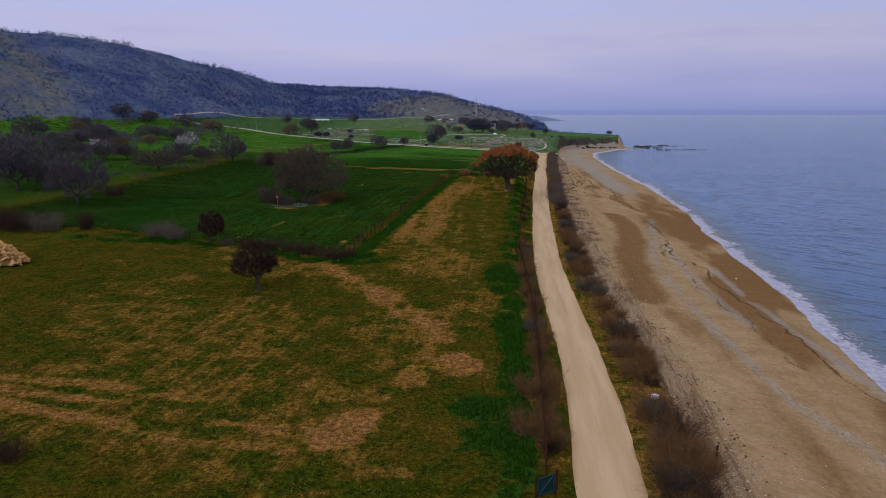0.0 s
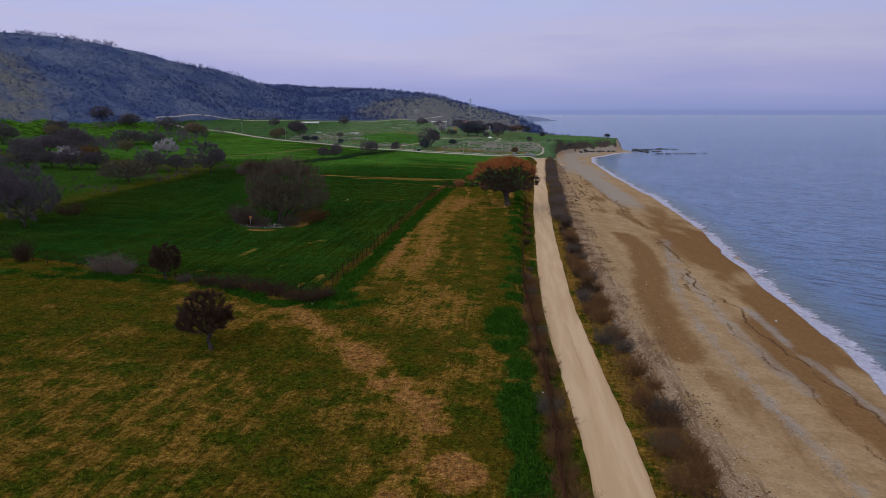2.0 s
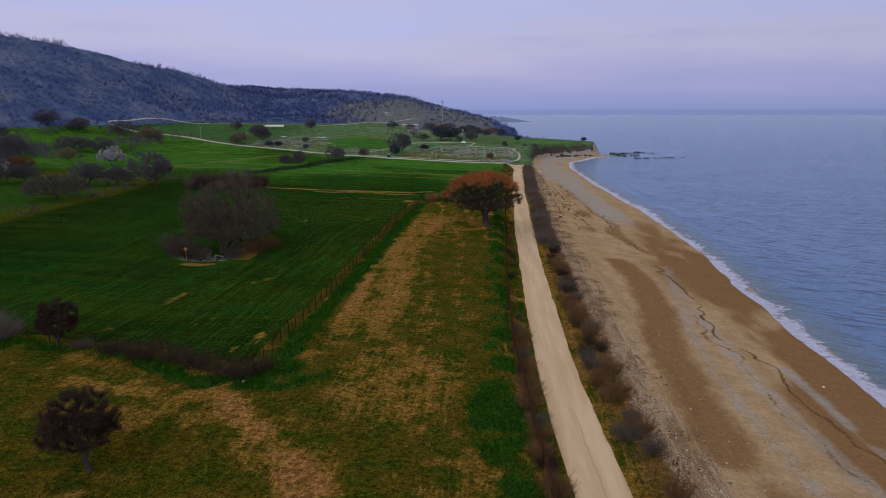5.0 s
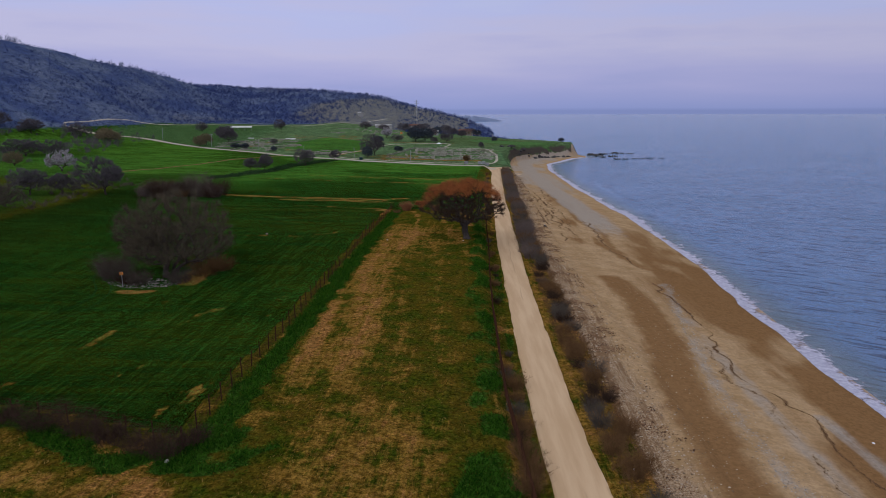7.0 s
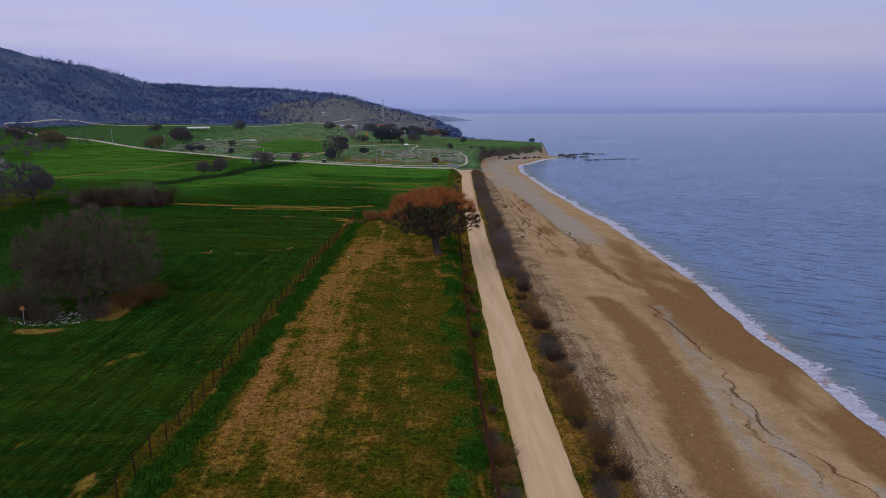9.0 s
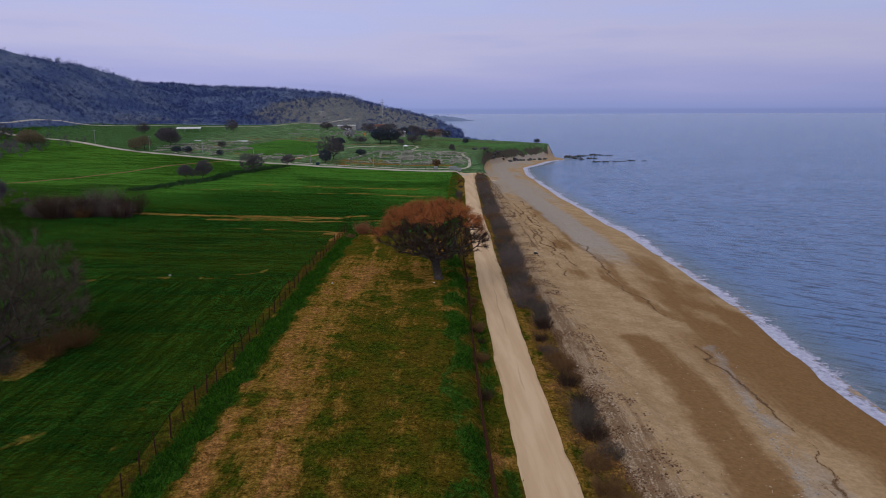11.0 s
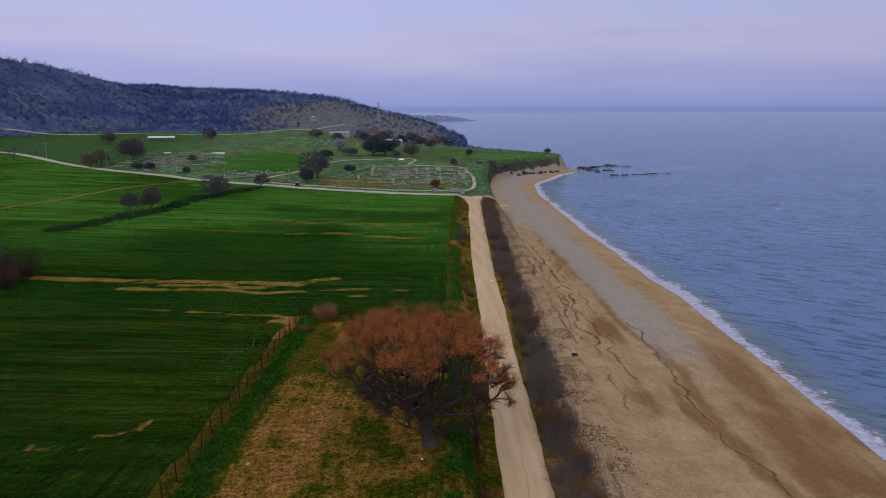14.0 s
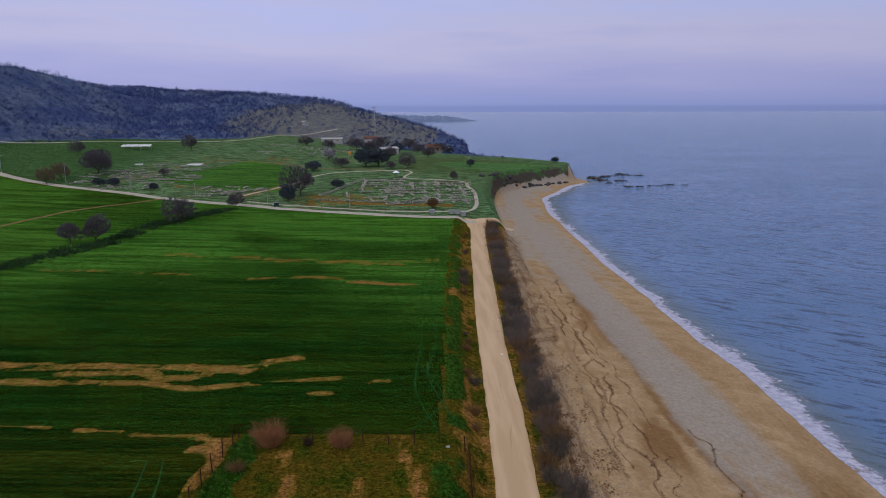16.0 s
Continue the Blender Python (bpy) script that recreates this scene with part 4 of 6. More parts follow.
# ---- trees and shrubs ----
def skeleton_tree(seed, height, width, clear, targets, lean=(0, 0), shell=0.4, lumps=0.25, stems=1, flat=1.0, offset=(0, 0)):
    """Branches that grow towards points spread through a crown. Returns arrays of segments, and the twig ends with their directions."""
    rng = np.random.default_rng(seed)
    pos, par, way, path = [], [], [], []
    for s in range(stems):
        a = rng.uniform(0, 6.28)
        r = 0.0 if stems == 1 else width * 0.10
        base = np.array([math.cos(a) * r * rng.random(), math.sin(a) * r * rng.random(), -0.15])
        last = -1
        for k in range(6):
            u = k / 5
            p = base + np.array([lean[0] * u, lean[1] * u, clear * u]) + rng.normal(size=3) * np.array([1, 1, 0.3]) * 0.05 * clear * u
            pos.append(p), par.append(last), way.append(np.array([0, 0, 1.0])), path.append(clear * u)
            last = len(pos) - 1
    top = np.array([lean[0] + offset[0], lean[1] + offset[1], clear])
    centre = np.array([lean[0] + offset[0], lean[1] + offset[1], clear * 0.6 + (height - clear * 0.6) * 0.45])
    rz = height - centre[2]
    bump = rng.normal(size=(14, 3))
    bump = unit(bump)
    amp = rng.uniform(-lumps, lumps, 14)
    pts = []
    while len(pts) < targets:
        d = unit(rng.normal(size=3))
        r = rng.random() ** shell
        k = 1 + (amp * np.maximum(0, bump @ d) ** 4).sum()
        p = centre + d * r * k * np.array([width / 2, width / 2, rz if d[2] > 0 else (centre[2] - clear * 0.65) * flat])
        if p[2] > clear * 0.45:
            pts.append(p)
    pts = np.array(pts)
    pts = pts[np.argsort(np.linalg.norm(pts - top, axis=1))]
    grid = np.zeros((60000, 3))
    cost = np.zeros(60000)
    n = len(pos)
    grid[:n], cost[:n] = np.array(pos), np.array(path) * 0.25
    tips = []
    step = max(0.35, height * 0.06)
    for p in pts:
        d = np.linalg.norm(grid[:n] - p, axis=1)
        c = d + cost[:n] + np.where(grid[:n, 2] > p[2], 0.5 * d, 0)
        c[: stems * 6][np.arange(stems * 6) % 6 < 4] += 3.0
        j = int(np.argmin(c))
        start = np.array(pos[j])
        m = max(1, int(round(d[j] / step)))
        bend = way[j] * d[j] * 0.35 + rng.normal(size=3) * d[j] * 0.08
        last = j
        for k in range(1, m + 1):
            u = k / m
            q = start * (1 - u) + p * u + bend * u * (1 - u) + rng.normal(size=3) * 0.02 * step
            if n >= 59990:
                break
            pos.append(q), par.append(last), way.append(unit(q - pos[last])), path.append(0)
            grid[n] = q
            cost[n] = cost[last] + 0.25 * np.linalg.norm(q - grid[last])
            last = n
            n += 1
        tips.append(last)
    pos, par, way = np.array(pos), np.array(par), np.array(way)
    load = np.zeros(n)
    load[tips] += 1
    for k in range(n - 1, -1, -1):
        if par[k] >= 0:
            load[par[k]] += load[k]
    return pos, par, way, load, np.array(tips), rng


def bare_tree(seed, height, width, clear, thick, targets, twigs, twig_len, bark, twig, leaf=None, leaf_n=0, leaf_size=0.12, leaf_from=0.0, twig_w=0.03, clumps=0, **shape):
    """Meshes of a leafless tree: trunk with limbs, twigs, and leaves that are left on it."""
    pos, par, way, load, tips, rng = skeleton_tree(seed, height, width, clear, targets, **shape)
    r = np.maximum(thick * (np.maximum(load, 0.4) / load.max()) ** 0.48, 0.008 + 0.0007 * height)
    k = np.nonzero(par >= 0)[0]
    big = r[k] > thick * 0.16
    flare = np.where(pos[:, 2] < 0.4, 1.35, 1.0)
    v1, f1 = tubes(pos[par[k[big]]], pos[k[big]], np.minimum(r[par[k[big]]], r[k[big]] * 1.5) * flare[par[k[big]]], r[k[big]], 7)
    v2, f2 = tubes(pos[par[k[~big]]], pos[k[~big]], np.minimum(r[par[k[~big]]], r[k[~big]] * 1.5), r[k[~big]], 4)
    trunk = mesh_of("trunk", np.vstack([v1, v2]), [np.vstack([f1, f2 + len(v1)])], bark, True)
    thin = np.nonzero((load < 3.5) & (par >= 0) & (pos[:, 2] > clear * 0.5))[0]
    at = thin[rng.integers(0, len(thin), twigs)]
    ax = np.array([0, 0, clear * 0.8])
    out = unit(unit(pos[at] - ax) * 0.6 + way[at] * 0.5 + rng.normal(size=(twigs, 3)) * 0.55 + np.array([0, 0, 0.15]))
    u = rng.random((twigs, 1))
    base = pos[at] * u + pos[par[at]] * (1 - u)
    ln = twig_len * rng.uniform(0.5, 1.3, twigs)
    tv, tf = blades(base, out, ln, np.full(twigs, twig_w), rng)
    mid = base + out * ln[:, None] * 0.45
    o2 = unit(out + rng.normal(size=(twigs, 3)) * 0.7)
    tv2, tf2 = blades(mid, o2, ln * 0.6, np.full(twigs, twig_w * 0.8), rng)
    crown = mesh_of("crown", np.vstack([tv, tv2]), [np.vstack([tf, tf2 + len(tv)])], twig)
    foliage = None
    if leaf is not None and leaf_n:
        z = base[:, 2] / height
        ok = np.nonzero(rng.random(twigs) < smooth(leaf_from - 0.12, leaf_from + 0.12, z + 0.10 * np.linalg.norm(base[:, :2], axis=1) / width))[0]
        a2 = ok[rng.integers(0, len(ok), leaf_n)]
        lp = base[a2] + out[a2] * (ln[a2] * rng.uniform(0.2, 1.1, leaf_n))[:, None] + rng.normal(size=(leaf_n, 3)) * 0.10
        if clumps:
            reach = 0.12 * np.linalg.norm(pos[tips, :2], axis=1) / width + 1.0 * np.maximum(0, np.abs(pos[tips, 0]) / width - 0.30)
            high = tips[pos[tips, 2] / height + reach > leaf_from]
            pick = high[rng.permutation(len(high))[:clumps]]
            who = pick[rng.integers(0, len(pick), leaf_n)]
            big_c = rng.uniform(0.6, 1.4, len(pos))[who][:, None]
            lp = pos[who] + rng.normal(size=(leaf_n, 3)) * np.array([0.36, 0.36, 0.26]) * big_c + np.array([0, 0, 0.1])
        lv, lf = leaves(lp, leaf_size * rng.uniform(0.6, 1.4, leaf_n), rng)
        foliage = mesh_of("foliage", lv, [lf], leaf)
    return trunk, crown, foliage


def plant_tree(name, x, y, meshes, label, category="tree", group="", turn=0.0, size=(1, 1, 1)):
    ob = thing(name, x, y, label, category, group, turn=turn)
    ob.scale = size
    last = ob
    for nm, me in zip(("trunk", "crown", "foliage"), meshes):
        if me is not None:
            o = new(nm, me)
            o.parent = last if nm == "foliage" else ob
            last = o
    return ob


def again(ob, x, y, turn, size, label="", sink=0.0):
    """One more of a plant, at another place and size."""
    s = (size, size, size) if np.ndim(size) == 0 else size
    q = copy_thing(ob, Matrix.LocRotScale((x, y, surf(x, y) - sink), Euler((0, 0, radians(turn))), None))
    q.scale = s
    return tagged(q, label)


# the great oak by the road, last year's leaves still on it
oak = bare_tree(7, 10.2, 13.8, 3.0, 0.52, 900, 28000, 0.75, BARK, TWIG_DARK, DRY_LEAF, 66000, 0.044, 0.83, twig_w=0.017, clumps=420, lean=(-0.6, 0.4), shell=0.40, lumps=0.34, flat=0.95)
plant_tree("oak_tree", 0.9, 156.2, oak, "great spreading oak with withered orange-brown leaves beside the road")
# the broad bare tree on its stony island in the wheat
elm = bare_tree(12, 10.8, 16.0, 1.2, 0.34, 1300, 44000, 0.9, BARK, TWIG_OLIVE, BUD_LEAF, 3000, 0.06, 0.5, twig_w=0.015, shell=0.5, lumps=0.35, stems=3, flat=0.7)
plant_tree("elm_tree", -39.0, 127.0, elm, "broad bare many-stemmed tree on a stony patch in green wheat")
# the dark tree in the meadow, and the ones at its edge
thorn = bare_tree(21, 5.3, 4.9, 1.6, 0.16, 420, 20000, 0.55, BARK, TWIG_DARK, None, 0, twig_w=0.014, lean=(-0.3, 0.1), shell=0.45, lumps=0.3, flat=0.65)
hawthorn = plant_tree("thorn_tree", -26.2, 68.6, thorn, "small dark thorn tree standing alone in the meadow")
hawthorn["group"] = "dark thorn trees"
again(hawthorn, -40.3, 88.6, 130, 0.84, "small dark thorn tree at the edge of the wheat")
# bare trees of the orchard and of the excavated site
wide = bare_tree(33, 8.0, 11.0, 1.5, 0.19, 620, 26000, 0.9, BARK, TWIG_HAZED, None, 0, shell=0.42, lumps=0.3, twig_w=0.015, flat=0.85)
tall = bare_tree(34, 8.0, 8.0, 1.6, 0.18, 520, 22000, 0.9, BARK, TWIG_HAZED, None, 0, shell=0.42, lumps=0.3, twig_w=0.015, flat=0.85)
russet = bare_tree(35, 6.0, 7.6, 1.0, 0.16, 500, 16000, 0.7, BARK, TWIG_BROWN, None, 0, shell=0.42, lumps=0.2, twig_w=0.022)
straw = bare_tree(38, 6.0, 7.6, 1.0, 0.16, 500, 16000, 0.7, BARK, TWIG_STRAW, None, 0, shell=0.42, lumps=0.2, twig_w=0.022)
spread = bare_tree(39, 6.0, 12.0, 1.1, 0.22, 700, 22000, 0.8, BARK, TWIG, None, 0, shell=0.42, lumps=0.25, twig_w=0.017, flat=0.7)
dark = bare_tree(36, 7.5, 9.0, 1.5, 0.24, 380, 6000, 0.6, BARK, TWIG_DARK, EVERGREEN_HAZED, 14000, 0.13, 0.1, shell=0.42, lumps=0.22, twig_w=0.04, flat=0.8)
bloom = bare_tree(37, 6.0, 8.0, 1.2, 0.22, 200, 4200, 0.7, BARK, TWIG_GREY, BLOSSOM, 5200, 0.12, 0.2, shell=0.45, lumps=0.3, twig_w=0.05)
KINDS = {"wide": (wide, 8.0, 11.0, "bare_tree", "bare spreading tree with grey twigs tinted as by haze"), "tall": (tall, 8.0, 8.0, "bare_tree", "bare dark-twigged tree among the fields, tinted as by haze"),
         "russet": (russet, 6.0, 7.6, "bare_tree", "small bare tree with russet twigs"), "dark": (dark, 7.5, 9.0, "evergreen_oak", "round dark evergreen tree on the excavated site"),
         "straw": (straw, 6.0, 7.6, "bare_tree", "small tree with straw-coloured budding twigs"), "spread": (spread, 6.0, 12.0, "bare_tree", "low bare tree with wide brown twigs"),
         "bloom": (bloom, 6.0, 8.0, "blossom_tree", "small tree in pale early blossom")}
TREES = [("wide", -76.1, 114, 9.4, 10.8), ("wide", -95.9, 125.3, 11.0, 14.6), ("tall", -90.8, 130.5, 5.6, 9.3), ("wide", -99.5, 136, 5.5, 9.0), ("spread", -89.6, 169.1, 5.4, 12.4), ("tall", -96.2, 193.5, 6.2, 7.8), ("tall", -90.1, 195.7, 5.2, 5.6),
         ("wide", -82.0, 199.0, 8.6, 11.8), ("wide", -116.5, 188.6, 5.7, 9.3), ("tall", -111.4, 192.1, 5.3, 5.8), ("wide", -127.9, 186.5, 5.0, 9.5), ("tall", -123.3, 190.5, 4.8, 6.0), ("wide", -181.9, 249.6, 7.8, 14.2), ("tall", -158.5, 225.7, 4.4, 4.6),
         ("straw", -190.6, 291.6, 5.8, 8.0), ("wide", -158, 255.4, 6.6, 15), ("tall", -152.5, 285.1, 6.6, 12), ("wide", -143, 287, 6.2, 10), ("straw", -137.1, 253.5, 4.4, 6.4), ("bloom", -118.5, 246.5, 6.2, 8.9), ("bloom", -129, 206, 4.6, 8.2),
         ("straw", -152.4, 346.9, 5.4, 11.4), ("wide", -131, 150, 7.5, 11), ("tall", -112, 143, 6.5, 9.0), ("wide", -122, 160, 6.5, 11), ("tall", -140, 178, 6.0, 9.0), ("wide", -148, 196, 6.0, 11), ("tall", -166, 268, 6.0, 9.0), ("wide", -171, 276, 6.0, 11),
         ("tall", -198, 306, 6.0, 9.0), ("wide", -196, 338, 6.5, 11), ("tall", -186, 345, 6.5, 10), ("wide", -172, 356, 6.0, 11), ("straw", -160, 358, 5.0, 8.0), ("wide", -139, 226, 4.6, 8.0), ("spread", -147, 152, 6.0, 11), ("tall", -138, 134, 7.0, 9.0)]
TREES += [("straw", -112.0, 354.6, 5.2, 6.2), ("wide", -140, 205, 6.0, 10), ("tall", -152, 232, 6.0, 10), ("russet", -128, 215, 4.6, 8), ("wide", -33.5, 338.7, 8.4, 10.4), ("dark", -35.3, 327.3, 4.9, 4.4), ("dark", -37, 389, 3.6, 6.6),
         ("dark", -18.5, 402, 7.2, 9.5), ("dark", -13.6, 404, 6.8, 8.5), ("bloom", -35.2, 420, 5.5, 6.9), ("tall", -27.7, 400, 3.9, 5.3), ("wide", -2.4, 399.8, 5.8, 6.8), ("tall", -10, 427, 5.4, 5.6), ("tall", -8.5, 397.6, 3.3, 3.6),
         ("tall", 6.6, 446, 4.9, 4.8), ("dark", -24.3, 354, 2.6, 4.8), ("dark", 23.4, 410, 2.9, 3.2), ("tall", -47.8, 317.6, 4.4, 4.6), ("straw", -111.9, 345.6, 5.0, 5.8), ("tall", -112, 380.7, 6.8, 7.8), ("wide", -134, 413, 4.9, 6.2),
         ("tall", -105.7, 367, 7.6, 9.0)]
TREES += [("tall", -84.6, 368, 2.8, 3.0), ("tall", -55.1, 296.1, 6.6, 6.8), ("tall", -68.2, 270.2, 4.6, 4.6), ("tall", -64.1, 272.2, 6.0, 5.2), ("dark", -96, 345.3, 2.5, 4.0), ("dark", -92, 346, 2.5, 4.2), ("dark", -78, 341, 2.3, 2.8),
         ("dark", 66.5, 452, 2.6, 3.6), ("tall", -20, 452, 6, 8), ("tall", -28, 470, 6, 7), ("dark", -8, 468, 5, 6), ("tall", 2, 470, 5, 6), ("tall", -40, 462, 4.5, 6), ("wide", -52, 470, 4.5, 8),
         ("tall", 14, 490, 5, 6), ("dark", 18, 484, 4, 5), ("wide", -98, 440, 6, 7), ("tall", -2, 500, 6, 7), ("tall", -18, 500, 6, 8), ("russet", 5.8, 322.0, 3.0, 3.4), ("tall", 14.5, 371, 3.4, 3.0)]
first = {}
for k, (kind, x, y, h, w) in enumerate(TREES):
    me, h0, w0, nm, lab = KINDS[kind]
    grow = 1.04 if y > 318 and kind in ("dark", "wide", "tall") else 1.0
    size = (grow * w / w0, grow * w / w0, grow * h / h0)
    turn = (k * 137.5) % 360
    if kind not in first:
        first[kind] = plant_tree(nm, x, y, me, lab, "tree", "bare trees" if nm == "bare_tree" else "", turn, size)
    else:
        again(first[kind], x, y, turn, size)


def shrub(seed, height, width, stems, twig, twig_w=0.03, sprigs=9):
    """A leafless shrub: many stems fanning out from the ground, each with side twigs."""
    rng = np.random.default_rng(seed)
    a = rng.uniform(0, 2 * np.pi, stems)
    r = np.sqrt(rng.random(stems)) * width * 0.30
    p0 = np.column_stack([np.cos(a) * r, np.sin(a) * r, np.full(stems, -0.12)])
    tilt = rng.uniform(0.05, 0.55, stems)
    d = unit(np.column_stack([np.cos(a) * tilt, np.sin(a) * tilt, np.ones(stems)]) + rng.normal(size=(stems, 3)) * 0.16)
    ln = height * rng.uniform(0.55, 1.05, stems)
    p1 = p0 + d * (ln * 0.5)[:, None]
    d2 = unit(d + np.column_stack([np.cos(a), np.sin(a), np.zeros(stems)]) * 0.25 + rng.normal(size=(stems, 3)) * 0.2)
    p2 = p1 + d2 * (ln * 0.5)[:, None]
    w = twig_w
    va, fa = tubes(p0, p1, np.full(stems, w), np.full(stems, w * 0.7), 3)
    vb, fb = tubes(p1, p2, np.full(stems, w * 0.7), np.full(stems, w * 0.3), 3)
    n = stems * sprigs
    s = rng.integers(0, stems, n)
    u = rng.uniform(0.15, 1, (n, 1))
    at = np.where(u < 0.5, p0[s] + (p1[s] - p0[s]) * u * 2, p1[s] + (p2[s] - p1[s]) * (u * 2 - 1))
    dd = unit(d[s] * 0.7 + rng.normal(size=(n, 3)) * 0.6)
    vc, fc = blades(at, dd, height * 0.33 * rng.uniform(0.5, 1.2, n), np.full(n, w * 1.1), rng)
    return mesh_of("shrub", np.vstack([va, vb, vc]), [np.vstack([fa, fb + len(va)]), fc + len(va) + len(vb)], twig)


SHRUBS = [shrub(50 + k, 1.6, 2.3, 90, m, 0.011, 26) for k, m in enumerate((TWIG, TWIG_BROWN, TWIG_DARK, TWIG, TWIG_BROWN, TWIG_GREY))]
SHRUBS += [shrub(70 + k, 3.2, 4.6, 170, m, 0.010, 24) for k, m in enumerate((TWIG, TWIG_BROWN, TWIG_DARK, TWIG, TWIG_BROWN, TWIG_GREY))]
shrub_first = {}


def put_shrub(k, x, y, turn, size, label, group):
    if size[0] > 1.35:
        k, size = k + 6, tuple(v / 2 for v in size)
    if (k, label) not in shrub_first:
        ob = new("shrub", SHRUBS[k])
        ob.matrix_basis = pose(x, y, surf(x, y), 0, 0, turn)
        ob.scale = size
        shrub_first[k, label] = tagged(ob, label, "shrub", group)
    else:
        again(shrub_first[k, label], x, y, turn, size)


rs = random.Random(4)
# sea side of the road
y = 30.0
while y < 306:
    xc = float(np.interp(y, ROAD[:, 1], ROAD[:, 0]))
    dense = 1.0 if y < 60 or y > 150 else 0.9
    for off in (3.9 if y < 150 else 3.6,):
        if rs.random() < dense * 0.98 and not 45.4 < y < 48.4:
            s = rs.uniform(0.75, 1.15) * (1.25 if y > 150 else 0.9)
            put_shrub(rs.choice((1, 4, 0, 3, 2) if y < 150 else (5, 5, 0, 3, 1)), xc + off + rs.uniform(-0.8, 1.0) + (0.5 if y < 70 else 0), y + rs.uniform(-0.7, 0.7), rs.uniform(0, 360), (s, s, s * rs.uniform(0.75, 1.15)), "leafless brown shrub on the verge above the beach", "verge shrubs")
    y += 1.65
# bank on the field side
y = 38.0
while y < 300:
    xc = float(np.interp(y, ROAD[:, 1], ROAD[:, 0]))
    if rs.random() < (0.95 if y < 100 else 0.35 if y < 185 else 0.22):
        s = rs.uniform(0.5, 1.0) * (1.0 if y < 100 else 0.7)
        put_shrub(rs.choice((0, 1, 1, 2, 4)), xc - 3.2 + rs.uniform(-0.5, 0.5), y + rs.uniform(-0.6, 0.6), rs.uniform(0, 360), (s, s, s * rs.uniform(0.8, 1.2)), "leafless russet shrub on the bank beside the road", "bank shrubs")
    y += 1.6
for k, x, y, s, h in ((2, -30.5, 33.6, 1.3, 0.9), (2, -28.3, 33.2, 1.1, 0.8), (1, 1.9, 40.5, 1.3, 1.1), (1, 2.2, 46.5, 1.2, 1.1), (5, -48.7, 90.8, 2.0, 1.5), (5, -46.5, 90.3, 1.4, 1.2), (2, -70.1, 90.6, 2.1, 2.4), (2, -72.6, 91.2, 2.0, 2.2), (5, -66.4, 91.4, 2.2, 1.9), (2, -61.6, 93.4, 1.2, 2.1), (2, -76.3, 126.0, 2.1, 1.4),
                      (2, -31.5, 86.8, 1.7, 1.1), (2, -28.4, 86.2, 1.4, 1.0), (2, -26.0, 85.2, 1.3, 1.1), (2, -23.4, 84.2, 1.4, 0.9), (2, -21.4, 83.6, 1.4, 1.0), (2, -34.8, 87.6, 1.2, 0.9), (0, -37.9, 88.4, 0.9, 0.7), (2, -20.2, 85.2, 1.0, 0.8)) + ((4, -13.0, 183.5, 0.7, 0.6), (2, -8.0, 187.7, 0.5, 0.6), (0, 9.4, 246, 0.9, 1.2), (0, 9.8, 251.4, 0.9, 1.2), (1, -34.4, 128.5, 2.0, 1.9), (1, -33.2, 131.5, 1.6, 1.3),
                      (0, -44.4, 125.4, 2.3, 2.4), (2, -45.6, 126.8, 1.8, 1.9), (0, -36.2, 124.6, 1.5, 1.3), (0, -41.0, 123.6, 1.4, 1.3), (2, -42.4, 123.9, 1.2, 1.1)):
    put_shrub(k, x, y, x * 77 % 360, (s, s, h), "leafless thorny shrub at the field's edge", "field shrubs")
for k, x, y, s, h in ((1, 10.6, 39.2, 1.7, 1.2), (2, 11.3, 41.6, 1.5, 1.1), (4, 10.3, 36.4, 1.8, 1.2), (1, 11.8, 37.6, 1.4, 0.9), (4, 10.2, 43.4, 1.5, 1.0), (2, 10.0, 33.8, 1.7, 1.1), (1, 10.4, 51.5, 1.4, 0.9), (4, 10.8, 55.5, 1.5, 1.0), (2, 11.0, 59.8, 1.4, 0.9)):
    put_shrub(k, x, y, x * 91 % 360, (s, s, h), "leafless brown shrub on the verge above the beach", "verge shrubs")
SHRUBS.append(shrub(91, 2.3, 2.5, 240, TWIG_PINK, 0.009, 26))
for x, y, s in ((-11.2, 187.6, 0.95), (-5.1, 187.4, 0.74)):
    put_shrub(12, x, y, x * 50, (s, s, s), "fluffy pale pinkish-brown bush at the cross fence", "fence bushes")
for k in range(22):
    u = k / 21
    x, y = -73 + 16.5 * u + rs.uniform(-1, 1), 199 + 4.0 * u + rs.uniform(-2.6, 2.6)
    s = rs.uniform(1.4, 3.0)
    put_shrub(rs.choice((1, 5, 2, 5, 0)), x, y, rs.uniform(0, 360), (s, s, s * rs.uniform(0.8, 1.25)), "leafless shrub in a thicket between wheat fields", "thicket shrubs")
# woods on the hills: thousands of small crowns, one sheet of stuff
rng = np.random.default_rng(9)


